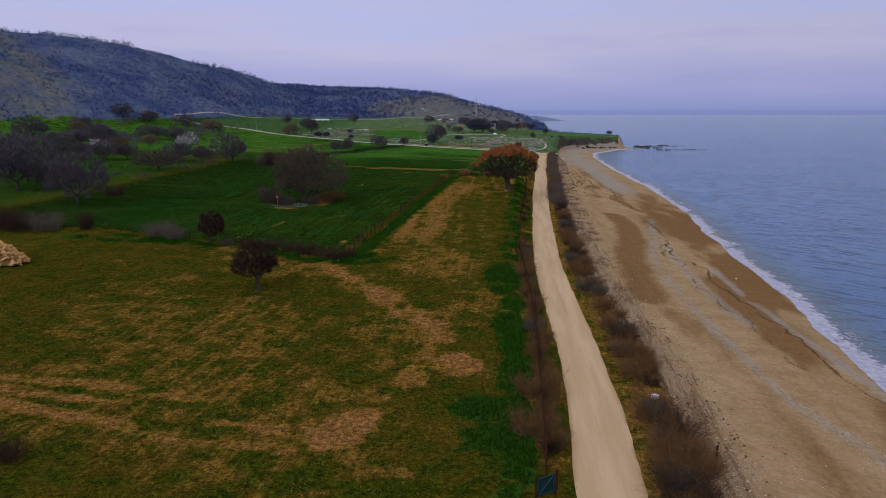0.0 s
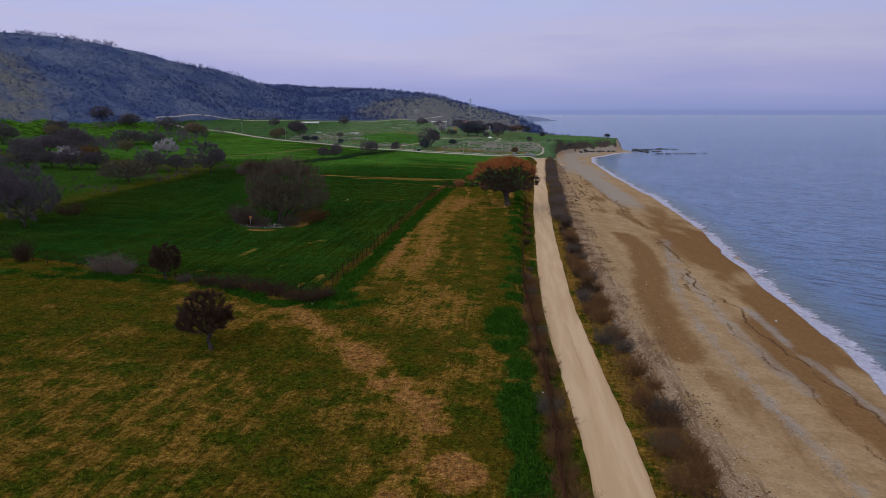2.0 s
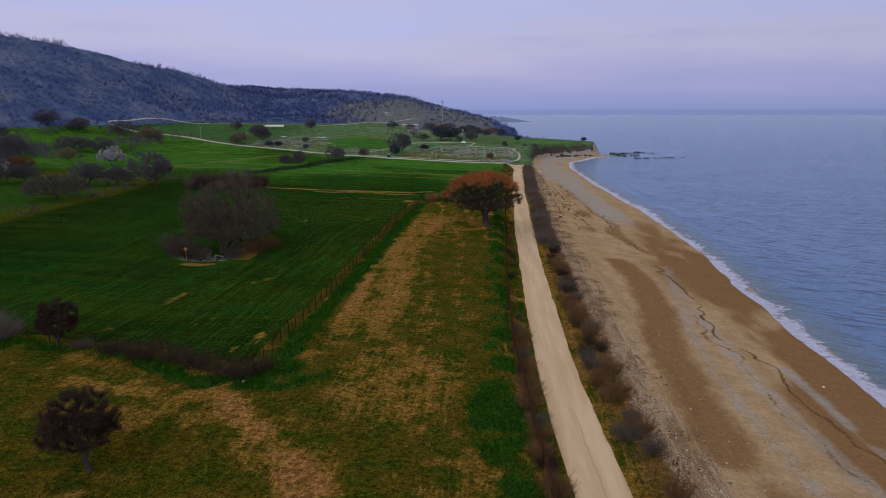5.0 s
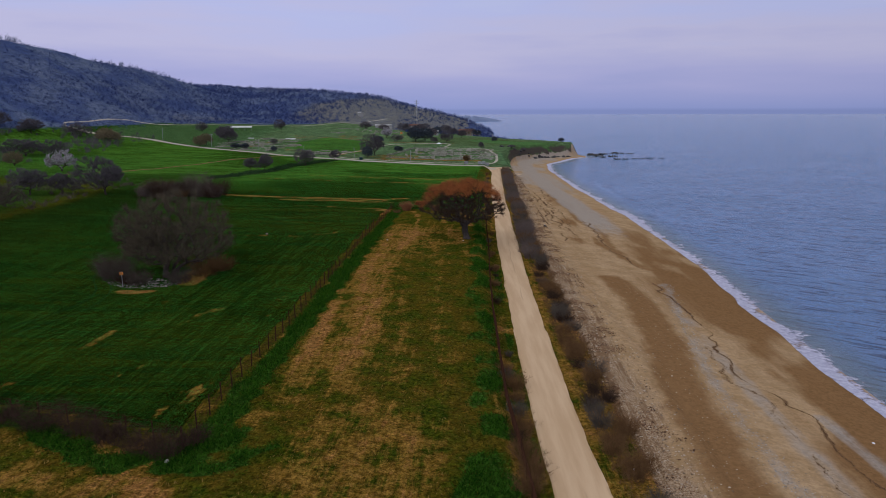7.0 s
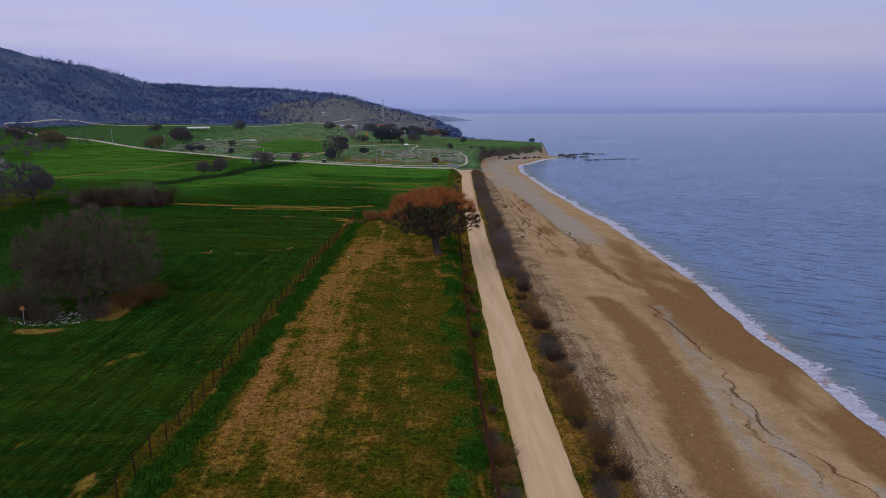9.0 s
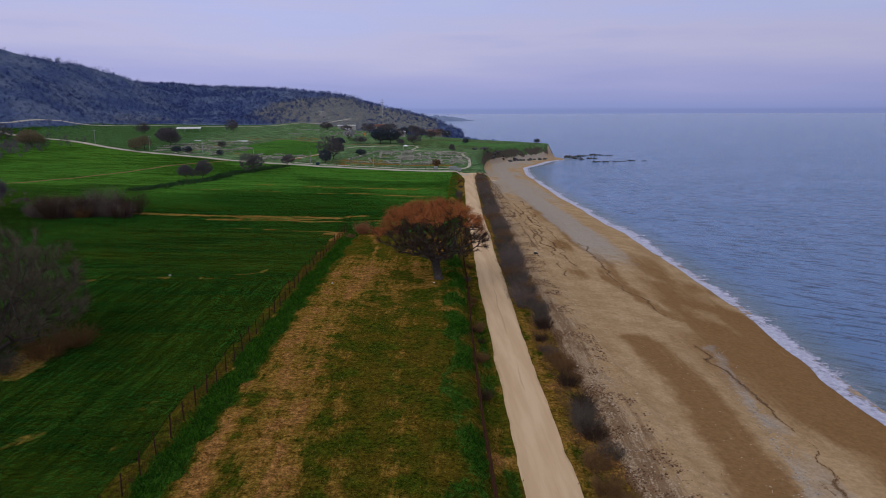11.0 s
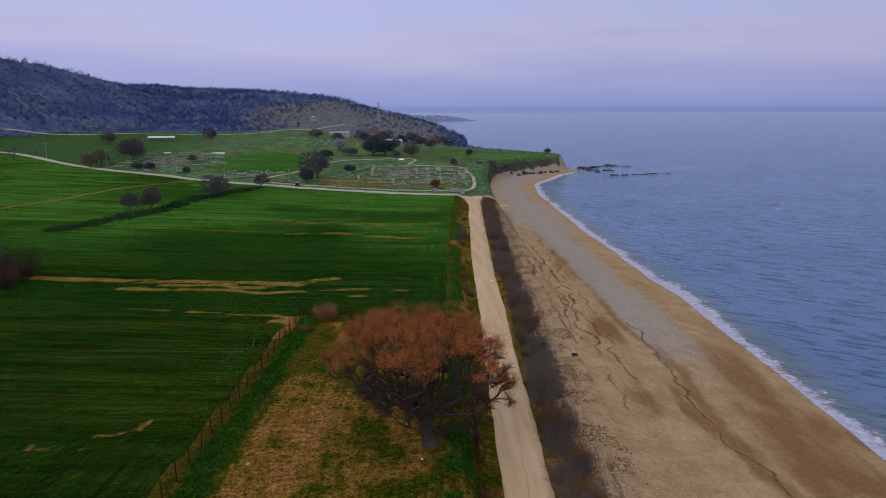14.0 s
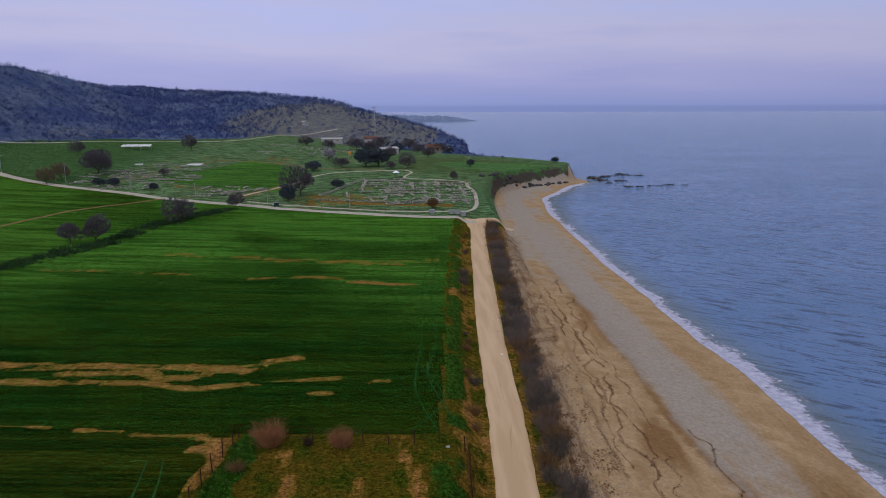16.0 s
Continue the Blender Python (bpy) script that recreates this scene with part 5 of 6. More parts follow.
def far_woods(name, n, box4, density, tall, spokes, material, label, spread=0.5, blade=0.30):
    x = rng.uniform(box4[0], box4[1], n)
    y = rng.uniform(box4[2], box4[3], n)
    ok = rng.random(n) < density(x, y)
    x, y = x[ok], y[ok]
    h = tall(x, y) * rng.uniform(0.6, 1.25, len(x))
    base = np.column_stack([x, y, surf(x, y) - 0.3])
    m = len(x)
    b = np.repeat(base, spokes, axis=0)
    hh = np.repeat(h, spokes)
    d = rng.normal(size=(m * spokes, 3)) * np.array([spread, spread, 0.3])
    d[:, 2] = np.abs(d[:, 2]) + 0.55
    d = unit(d)
    b = b + np.column_stack([rng.normal(size=(m * spokes, 2)) * (hh * 0.16)[:, None], rng.uniform(0.05, 0.55, m * spokes) * hh])
    v, f = blades(b, d, hh * rng.uniform(0.25, 0.55, m * spokes), hh * blade * rng.uniform(0.6, 1.4, m * spokes), rng)
    return tagged(piece(name, v, [f], material), label, "woodland", kind="stuff")


def on_hill(x, y):
    q = np.maximum(ridge(x, y, RIDGE_A, 0.57, 18), ridge(x, y, RIDGE_B, 0.26, 12))
    return np.maximum(smooth(16, 22, q), hill_foot(x, y) * (coast_side(x, y)[0] > 2)) * (surf(x, y) > 9)


def thick_woods(x, y):
    gully = np.exp(-((x + 112) / 40) ** 2 - ((y - 560) / 45) ** 2)
    skirt = np.exp(-((ridge(x, y, RIDGE_A, 0.57, 18) - 30) / 12) ** 2) * smooth(0.30, 0.50, fbm(x, y, 40, 42))
    return on_hill(x, y) * np.clip(smooth(220, 460, y) * 0.25 + 0.05 + 1.0 * gully + 0.95 * skirt + 0.7 * smooth(0.5, 0.62, fbm(x, y, 32, 41)) - 0.4 * blot(x, y, -55, 545, 45, 38), 0, 1)


far_woods("woods", 70000, (-480, 40, 200, 780), thick_woods, lambda x, y: 1.2 + 2.2 * fbm(x, y, 40, 44) + 0.6 * smooth(560, 600, y), 16, WOODS_HAZED, "leafless woodland over the hillside, painted haze blue", 0.55, 0.06)
far_woods("crest_trees", 30000, (-480, 40, 200, 780), lambda x, y: on_hill(x, y) * np.maximum(smooth(16, 5, near_line(x, y, RIDGE_A[2:])[0]), smooth(16, 5, near_line(x, y, RIDGE_B[2:])[0])) * smooth(0.42, 0.58, fbm(x, y, 26, 48)), lambda x, y: 2.4 + 3.0 * fbm(x, y, 30, 49), 22, CREST_HAZED, "slender bare trees along the crest of the hills", 0.24, 0.03)
far_woods("scrub", 44000, (-480, 40, 200, 720), lambda x, y: on_hill(x, y) * 0.40, lambda x, y: 0.45 + 0.7 * fbm(x, y, 20, 46), 7, WOODS_HAZED, "low grey scrub between the woods, painted haze blue", 0.8, 0.16)
far_woods("belt", 4200, (-235, -100, 225, 372), lambda x, y: smooth(0.42, 0.54, fbm(x, y, 22, 47)) * smooth(-135, -160, x) * (1 - on_hill(x, y)) * (1 - blot(x, y, -204, 280, 17, 46, 6)) * (1 - blot(x, y, -176, 322, 15, 32, 12)) * 0.6, lambda x, y: 3.4 + 0 * x, 40, TWIG_HAZED, "bare trees at the foot of the hill", 0.45, 0.03)
DITCH = np.array([(-72, 243), (-68.3, 251.6), (-62, 272), (-60, 293), (-56, 305), (-49, 316)], float)
far_woods("ditch_scrub", 20000, (-74, -46, 241, 318), lambda x, y: smooth(3.2, 0.6, near_line(x, y, DITCH)[0]) * smooth(0.25, 0.5, fbm(x, y, 5, 58)), lambda x, y: 0.5 + 1.1 * fbm(x, y, 6, 54), 12, HEDGE, "low dark scrub along a ditch between fields", 0.6, 0.10)
far_woods("pasture_scrub", 5000, (-168, -84, 126, 238), lambda x, y: smooth(0.56, 0.64, fbm(x, y, 12, 49)) * 0.45, lambda x, y: 1.5 + 0 * x, 26, TWIG, "bare scrub in the rough pasture", 0.6, 0.05)
far_woods("cliff_scrub", 700, (-30, 45, 440, 590), lambda x, y: (coast_side(x, y)[0] > 1.5) * smooth(470, 500, y) * 0.8, lambda x, y: 1.8 + 0 * x, 12, WOODS_HAZED, "dark scrub above the sea cliff", 0.7, 0.25)

def beside_road(low, high, a, b):
    def f(x, y):
        o = x - np.interp(y, ROAD[:, 1], ROAD[:, 0])
        return smooth(low, low + 0.5, o) * smooth(high, high - 0.8, o) * smooth(a, b, fbm(x, y, 6, 51))
    return f


far_woods("verge_scrub", 44000, (7, 24, 28, 306), beside_road(2.5, 6.2, 0.22, 0.42), lambda x, y: 0.55 + 0.5 * fbm(x, y, 8, 52), 12, TWIG_BROWN, "low brown twigs and dead stalks on the verge", 0.6, 0.05)
far_woods("bank_scrub", 16000, (0, 14, 34, 300), lambda x, y: beside_road(-4.6, -2.3, 0.36, 0.56)(x, y) * (0.12 + 0.6 * smooth(112, 100, y)), lambda x, y: 0.6 + 0.4 * fbm(x, y, 8, 53), 10, TWIG_BROWN, "dead stalks and brambles on the bank", 0.6, 0.05)

far_woods("site_weeds", 26000, (-110, 24, 318, 430), lambda x, y: (y > np.interp(-x, -SIDE_ROAD[:, 0], SIDE_ROAD[:, 1]) + 4) * smooth(0.5, 0.62, fbm(x, y, 7, 56)) * (1 - GREEN_PLOT(x, y)) * (coast_side(x, y)[0] > 24) * 0.35, lambda x, y: 0.45 + 0.4 * fbm(x, y, 9, 57), 7, SITE_WEED, "rank tufts of grass and weed among the ruins", 0.9, 0.16)

# grass, weeds and straw on the near ground
n = 420000
gx, gy = rng.uniform(-60, 26, n), rng.uniform(28, 235, n)
(cw, cd, cl), (cs, _, _), _, _, _ = covers(gx, gy)
keep = (rng.random(n) < smooth(0.4, 1.0, cl) * (1 - cw) * (1 - np.clip(cs * 2, 0, 1)) * smooth(240, 120, gy)) & (np.abs(gx - np.interp(gy, ROAD[:, 1], ROAD[:, 0])) > 2.2)


def tufts(name, x, y, count, low, high, width, material, label, lie=0.45):
    b = np.column_stack([x, y, surf(x, y) - 0.03])
    b = np.repeat(b, count, axis=0)
    m = len(b)
    b[:, :2] += rng.normal(size=(m, 2)) * 0.24
    d = rng.normal(size=(m, 3)) * lie
    d[:, 2] = 1
    v, f = blades(b, unit(d), rng.uniform(low, high, m), width * rng.uniform(0.6, 1.4, m), rng)
    return tagged(piece(name, v, [f], material), label, "grass", kind="stuff")


tufts("weeds", gx[keep], gy[keep], 6, 0.16, 0.60, 0.055, WEED, "rank green weeds along the fences and the bank", 0.8)
keep = rng.random(n) < (1 - np.clip(cw * 3, 0, 1)) * (1 - np.clip(cs * 3, 0, 1)) * smooth(0.15, 0.45, cd) * 0.10 * smooth(190, 60, gy)
keep &= np.abs(gx - np.interp(gy, ROAD[:, 1], ROAD[:, 0])) > 2.2
tufts("dry_grass", gx[keep], gy[keep], 3, 0.08, 0.28, 0.07, STRAW, "tufts of bleached dry grass in the meadow", 0.75)
keep = rng.random(n) < (1 - np.clip(cw * 3, 0, 1)) * (1 - np.clip(cs * 3, 0, 1)) * smooth(0.7, 0.2, cd) * 0.42 * smooth(190, 60, gy)
keep &= np.abs(gx - np.interp(gy, ROAD[:, 1], ROAD[:, 0])) > 2.2
TURF = plain("olive_turf", (0.012, 0.026, 0.002), (0.070, 0.060, 0.006), 0.8, 0.9, island=True)
tufts("turf", gx[keep], gy[keep], 3, 0.06, 0.2, 0.08, TURF, "short olive turf of the meadow", 0.8)


# ---- surf ----
line = even(COAST, 0.4)
line = line[(line[:, 1] > 10) & (line[:, 1] < 446)]
line = line[: np.argmax(line[:, 1] > 434) + 1] if (line[:, 1] > 434).any() else line


def surf_strip(name, inner, outer, strength, seed, label, lift):
    t = unit(np.gradient(line, axis=0))
    sea_way = np.stack([t[:, 1], -t[:, 0]], axis=1)
    wob = (fbm(line[:, 0], line[:, 1], 12, seed, 3) - 0.5) * 2.4
    wide = 0.55 + 0.9 * fbm(line[:, 0], line[:, 1], 26, seed + 3)
    lanes = 13
    rows, amount = [], []
    for k in range(lanes):
        u = k / (lanes - 1)
        o = inner + wob * 0.7 + (outer - inner) * wide * u
        p = line + sea_way * o[:, None]
        z = np.maximum(surf(p[:, 0], p[:, 1]), SEA) + lift
        rows.append(np.column_stack([p, z]))
        prof = strength * (0.55 + 0.9 * fbm(line[:, 0], line[:, 1], 20, seed + 5)) * (smooth(0, 0.10, u) * (1 - 0.75 * smooth(0.25, 0.7, u))) - strength * (1.2 * smooth(0.75, 1.0, u) + 1 - smooth(0, 0.06, u))
        amount.append(prof)
    v = np.stack(rows, axis=1)
    k = np.arange(v.shape[0] * lanes).reshape(-1, lanes)
    ob = piece(name, v.reshape(-1, 3), [np.stack([k[:-1, :-1], k[:-1, 1:], k[1:, 1:], k[1:, :-1]], axis=-1).reshape(-1, 4)], FOAM, smooth_faces=True)
    am = np.stack(amount, axis=1)
    fill_attribute(ob.data, "surf", am, am, am)
    return tagged(ob, label, "foam", kind="stuff")


surf_strip("foam", -2.2, 3.2, 0.95, 61, "white lacy foam where small waves run up the sand", 0.035)


# ---- stones ----
def stone_mesh(name, at, size, material, rng, flat=0.6):
    """Many rough six-sided stones in one mesh, each its own piece."""
    n = len(at)
    ico = np.array([(0, 0, 1), (0.9, 0, 0.1), (0.28, 0.85, 0.2), (-0.72, 0.53, 0), (-0.72, -0.53, 0.2), (0.28, -0.85, 0), (0, 0, -0.6)])
    tri = np.array([(0, 1, 2), (0, 2, 3), (0, 3, 4), (0, 4, 5), (0, 5, 1), (6, 2, 1), (6, 3, 2), (6, 4, 3), (6, 5, 4), (6, 1, 5)])
    a = rng.uniform(0, 6.28, n)
    c, s = np.cos(a), np.sin(a)
    p = ico[None] * rng.uniform(0.7, 1.3, (n, 7, 3))
    p = p * np.stack([np.ones(n), rng.uniform(0.55, 1, n), np.full(n, flat)], axis=1)[:, None]
    q = np.stack([p[..., 0] * c[:, None] - p[..., 1] * s[:, None], p[..., 0] * s[:, None] + p[..., 1] * c[:, None], p[..., 2]], axis=-1)
    v = at[:, None] + q * np.asarray(size)[:, None, None]
    f = (np.arange(n) * 7)[:, None, None] + tri[None]
    return v.reshape(-1, 3), f.reshape(-1, 3)


def scatter_stones(name, x, y, size, material, label, category="stones"):
    v, f = stone_mesh(name, np.column_stack([x, y, surf(x, y) + size * 0.1]), size, material, rng)
    return tagged(piece(name, v, [f], material), label, category, kind="stuff")


y = rng.uniform(30, 300, 9000)
xc = np.interp(y, ROAD[:, 1], ROAD[:, 0])
x = xc + 5.2 + np.abs(rng.normal(size=9000)) * 2.4
scatter_stones("pebbles", x, y, 0.05 + 0.09 * rng.random(9000) ** 3, PEBBLE, "pale cobbles and pebbles strewn at the top of the beach")
y = rng.uniform(30, 220, 2600)
x = np.interp(y, ROAD[:, 1], ROAD[:, 0]) + 6 + rng.random(2600) * 14
scatter_stones("loose_stones", x, y, 0.04 + 0.05 * rng.random(2600) ** 2, PEBBLE, "scattered light stones on the sand")
y = rng.uniform(34, 290, 60000)
x = np.interp(y, ROAD[:, 1], ROAD[:, 0]) + 5.0 + rng.random(60000) ** 1.5 * 4.2
k = rng.random(60000) < smooth(0.50, 0.62, fbm(x * 0.9 + y * 0.5, y * 1.1 - x * 0.3, 2.2, 92, 5)) * (0.35 + 0.65 * smooth(75, 90, y))
x, y = x[k][:16000], y[k][:16000]
DRIFT = plain("brown_drift_weed", (0.072, 0.040, 0.024), (0.180, 0.100, 0.056), 1.0, 0.95, island=True)
scatter_stones("drift", x, y, 0.035 + 0.10 * rng.random(len(x)) ** 2.5, DRIFT, "brown drift weed and sticks thrown up on the beach", "drift weed")
# brown weed left in wandering, broken lines
WEED_LINE = plain("brown_dried_weed", (0.070, 0.038, 0.020), (0.180, 0.104, 0.056), 2.0, 0.95, island=True)


def weed_line(pts, seed, per_metre, broad, wander=3.6):
    l = even(spline(pts, 0.5), 0.25)
    w = np.column_stack([l[:, 0] + (fbm(l[:, 0], l[:, 1], 4.5, seed, 5) - 0.5) * wander, l[:, 1] + (fbm(l[:, 1], l[:, 0], 3.0, seed + 2, 4) - 0.5) * 2.5])
    thick = np.clip(fbm(l[:, 0], l[:, 1], 3.0, seed + 5, 5) - 0.30, 0.02, 1)
    pick = rng.choice(len(l), int(len(l) * 0.40 * per_metre), p=thick / thick.sum())
    at = w[pick] + rng.normal(size=(len(pick), 2)) * (broad * (0.15 + 1.1 * thick[pick]))[:, None] + (w[np.minimum(pick + 1, len(w) - 1)] - w[pick]) * rng.random((len(pick), 1))
    scatter_stones("weed_line", at[:, 0], at[:, 1], 0.022 + 0.045 * rng.random(len(pick)) ** 2, WEED_LINE, "wandering line of dried brown weed on the sand", "drift weed")


for k, (pts, per, broad) in enumerate((([(28.2, 140), (27.6, 131), (28.4, 118), (25.8, 105.5), (27.8, 98), (27.3, 90), (28.2, 78), (29.0, 66), (30, 52), (29.5, 40)], 70, 0.20), ([(26.2, 112), (24.9, 104), (25.6, 96), (24.8, 86), (25.6, 72), (26.3, 58)], 22, 0.25),
                                       ([(24.5, 250), (24.0, 225), (23.2, 200), (21.4, 182), (20.6, 168)], 40, 0.22), ([(27.0, 262), (26.6, 240), (25.4, 214), (25.0, 196), (23.4, 180)], 26, 0.2), ([(22.5, 236), (22.2, 218), (20.8, 200), (20.0, 188)], 40, 0.25)) + (([(24.2, 228), (22.4, 212), (22.0, 200), (21.6, 190), (22.6, 176)], 45, 0.25), ([(20.6, 230), (20.0, 215), (18.8, 200), (18.6, 186)], 40, 0.3), ([(33.2, 146.5), (30.2, 147.2), (28.6, 154), (26.9, 165), (28.4, 182), (29.0, 196)], 40, 0.18))):
    weed_line(pts, 70 + k, per, broad)
# grey pebbles washed into a long seam
seam = even(spline([(30, 140), (27.5, 128), (23.4, 108), (21.4, 94), (20.8, 80), (21.2, 62), (22, 50), (25, 40)], 1.0), 0.25)
k = rng.integers(0, len(seam), 3200)
GREY_PEBBLE = plain("grey_pebbles", (0.13, 0.125, 0.12), (0.36, 0.34, 0.32), 1.0, 0.9, island=True)
scatter_stones("seam_pebbles", seam[k, 0] + rng.normal(size=3200) * 0.60, seam[k, 1] + rng.normal(size=3200) * 0.3, 0.03 + 0.05 * rng.random(3200) ** 2, GREY_PEBBLE, "grey pebbles washed into a seam along the beach")
# stones round the foot of the field tree, and rock on the hill
a, r = rng.uniform(0, 6.28, 300), np.sqrt(rng.random(300))
scatter_stones("stone_heap", -40.5 + np.cos(a) * r * 4.5, 124.3 + np.sin(a) * r * 2.3, 0.07 + 0.15 * rng.random(300) ** 2, STONE, "pale field stones heaped under the bare tree")
hx, hy = rng.uniform(-330, -255, 500), rng.uniform(250, 330, 500)
k = fbm(hx, hy, 16, 80) > 0.56
scatter_stones("outcrop", hx[k], hy[k], 0.5 + 1.0 * rng.random(k.sum()), STONE, "pale rock outcrops on the hillside")

# rocks in the sea off the headland
for k, (x, y, sx, sy, sz) in enumerate(((93, 463, 5.5, 2.0, 1.2), (101, 468, 5.0, 1.6, 0.8), (110, 470, 6.0, 1.5, 0.7), (88, 447, 4.0, 2.6, 1.5), (95, 444, 3.2, 1.5, 0.9), (88, 436, 1.6, 1.2, 0.8), (92, 421, 3.2, 1.6, 0.7), (97, 420.5, 1.2, 1.0, 0.7),
                                         (103, 424, 1.8, 0.9, 0.5), (107, 424, 2.4, 0.9, 0.5), (113, 428, 2.6, 1.0, 0.6), (119, 427, 1.8, 0.8, 0.4), (105, 476, 3.2, 1.2, 1.0), (86, 456, 3.0, 2.0, 1.6))):
    rr = np.random.default_rng(200 + k)
    m = 26
    at = np.column_stack([rr.normal(size=m) * 0.45 * sx, rr.normal(size=m) * 0.4 * sy, rr.uniform(-0.5, 0.25, m) * sz])
    v, f = stone_mesh("sea_rock", at, sz * rr.uniform(0.5, 1.1, m), DARK_ROCK, rr, 0.7)
    ob = piece("sea_rock", v, [f], DARK_ROCK)
    ob.location = (x, y, SEA)
    tagged(ob, "low dark wet rock awash off the headland", "rock", "rocks off the headland")
# boulders at the foot of the scarp
for k in range(26):
    u = k / 25
    x, y = float(np.interp(u, [0, 0.4, 1], [26, 42, 68])), float(np.interp(u, [0, 0.4, 1], [382, 405, 434]))
    rr = np.random.default_rng(260 + k)
    bm = bmesh.new()
    bmesh.ops.create_icosphere(bm, subdivisions=2, radius=rr.uniform(0.6, 1.3))
    for q in bm.verts:
        q.co *= rr.uniform(0.78, 1.15)
        q.co.z *= 0.65
    ob = part("boulder", bm, DARK_ROCK, None)
    ob.location = (x + rs.uniform(-1.5, 1.5), y + rs.uniform(-1.5, 1.5), 0)
    ob.location.z = surf(ob.location.x, ob.location.y) + 0.1
    tagged(ob, "dark fallen boulder at the foot of the scarp", "boulder", "fallen boulders")


# ---- fences ----
def fence(name, line, gap, tall, post_r, wires, label, netting=0.0, lean=0.06, wire_r=0.012):
    line = even(line, gap)
    ob = thing(name, line[0, 0], line[0, 1], label, "fence", z=0.0)
    ob.matrix_basis = Matrix()
    tops = []
    for k, (x, y) in enumerate(line):
        bm = bmesh.new()
        z = surf(x, y)
        h = tall * rs.uniform(0.88, 1.1)
        dx, dy = rs.uniform(-lean, lean) * h, rs.uniform(-lean, lean) * h
        rod(bm, (x, y, z - 0.2), (x + dx, y + dy, z + h), post_r, 5, post_r * 0.8)
        part("post", bm, POST, ob)
        tops.append((np.array([x, y, z]), np.array([x + dx, y + dy, z + h])))
    a, b = np.array([t[0] for t in tops]), np.array([t[1] for t in tops])
    for w in wires:
        p = a + (b - a) * w
        ring3 = np.array([(0, 0, 1), (0.87, 0, -0.5), (-0.87, 0, -0.5)]) * wire_r
        v = (p[:, None] + ring3[None]).reshape(-1, 3)
        q = np.arange(len(p) - 1)[:, None] * 3
        f = np.concatenate([np.hstack([q + i, q + (i + 1) % 3, q + (i + 1) % 3 + 3, q + i + 3]) for i in range(3)])
        piece("wire", v, [f], WIRE, ob)
    if netting:
        q0, q1 = [], []
        for k in range(len(a) - 1):
            for u in np.arange(0, 1, 0.22 / gap):
                lo, hi = a[k] * (1 - u) + a[k + 1] * u, b[k] * (1 - u) + b[k + 1] * u
                q0.append(lo + (hi - lo) * 0.03), q1.append(lo + (hi - lo) * netting)
        v, f = tubes(np.array(q0), np.array(q1), np.full(len(q0), wire_r * 0.7), np.full(len(q0), wire_r * 0.7), 3)
        tagged(piece("netting", v, [f], WIRE, ob), kind="stuff")
    return ob


fence("field_fence", FENCE_A, 2.3, 1.6, 0.058, (0.3, 0.6, 0.92), "rusty wire fence on dark posts between wheat and meadow", 0.6)
ROAD_FENCE = [(2.6, 35), (2.9, 50), (3.0, 66), (2.2, 95), (2.7, 117), (3.2, 130), (4.0, 145), (4.7, 159), (5.2, 172), (5.9, 188.5)]
fence("road_fence", ROAD_FENCE, 2.5, 1.4, 0.055, (0.15, 0.3, 0.45, 0.6, 0.75, 0.95), "rusty wire fence on the bank along the road", 0.95, 0.04, 0.034)
fence("cross_fence", [(-14.2, 189), (-5.4, 187.8), (5.9, 187.6)], 2.2, 1.4, 0.05, (0.35, 0.65, 0.95), "wire fence across the end of the meadow")
fence("meadow_fence", [(-20.6, 84.5), (-26, 86.2), (-36, 88.6), (-46, 90), (-62, 94), (-72, 91.5)], 2.4, 1.5, 0.05, (0.35, 0.65, 0.95), "wire fence among shrubs along the meadow's edge")
fence("site_fence", [(p[0], p[1] + 2.6) for p in SIDE_ROAD[::4] if -60 < p[0] < 10], 3.0, 1.1, 0.05, (0.5, 0.95), "low wire fence between lane and excavated site")


# ---- the excavated site ----
def path_strip(name, pts, width, label):
    return ribbon(name, even(spline(pts, 2.0), 0.9), width, EARTH if width == 0.9 else PATHWAY, label, "path", 0.10, 0.08, lanes=5)


path_strip("site_path", [(19.0, 367), (18.2, 361), (19.6, 350), (19.4, 338), (18.3, 325), (15.5, 319.5), (8, 317.2), (-4, 317.6), (-20, 320.6), (-36, 324.0), (-47, 327.5)], 1.3, "pale gravel footpath round the ruins")
path_strip("site_path", [(-48, 325.5), (-52, 333), (-46, 345), (-39, 361), (-34.4, 377.5), (-27.3, 386.6), (-10, 394), (-3.5, 396), (-0.4, 391), (-3, 378), (4, 374), (13.8, 371), (18.6, 367.5)], 1.1, "pale gravel footpath through the ruins")
path_strip("site_path", [(-95, 352), (-90.7, 360), (-88, 383), (-83, 399), (-75.3, 411), (-62, 409), (-51.8, 406), (-37, 397), (-20, 396.5), (-10, 395)], 0.9, "trodden footpath across the grass")
path_strip("farm_track", [(-71, 328.5), (-76, 322), (-84, 312), (-89, 302), (-92, 285), (-99, 262), (-112, 236)], 0.9, "narrow earth track between fields")
path_strip("hill_road", [(-183, 369), (-185.5, 372), (-182, 382), (-176, 402), (-166, 419), (-148, 452), (-118, 466), (-92, 480), (-82, 500), (-70, 526), (-58, 545), (-46, 558)], 1.05, "pale road climbing the foot of the hill")


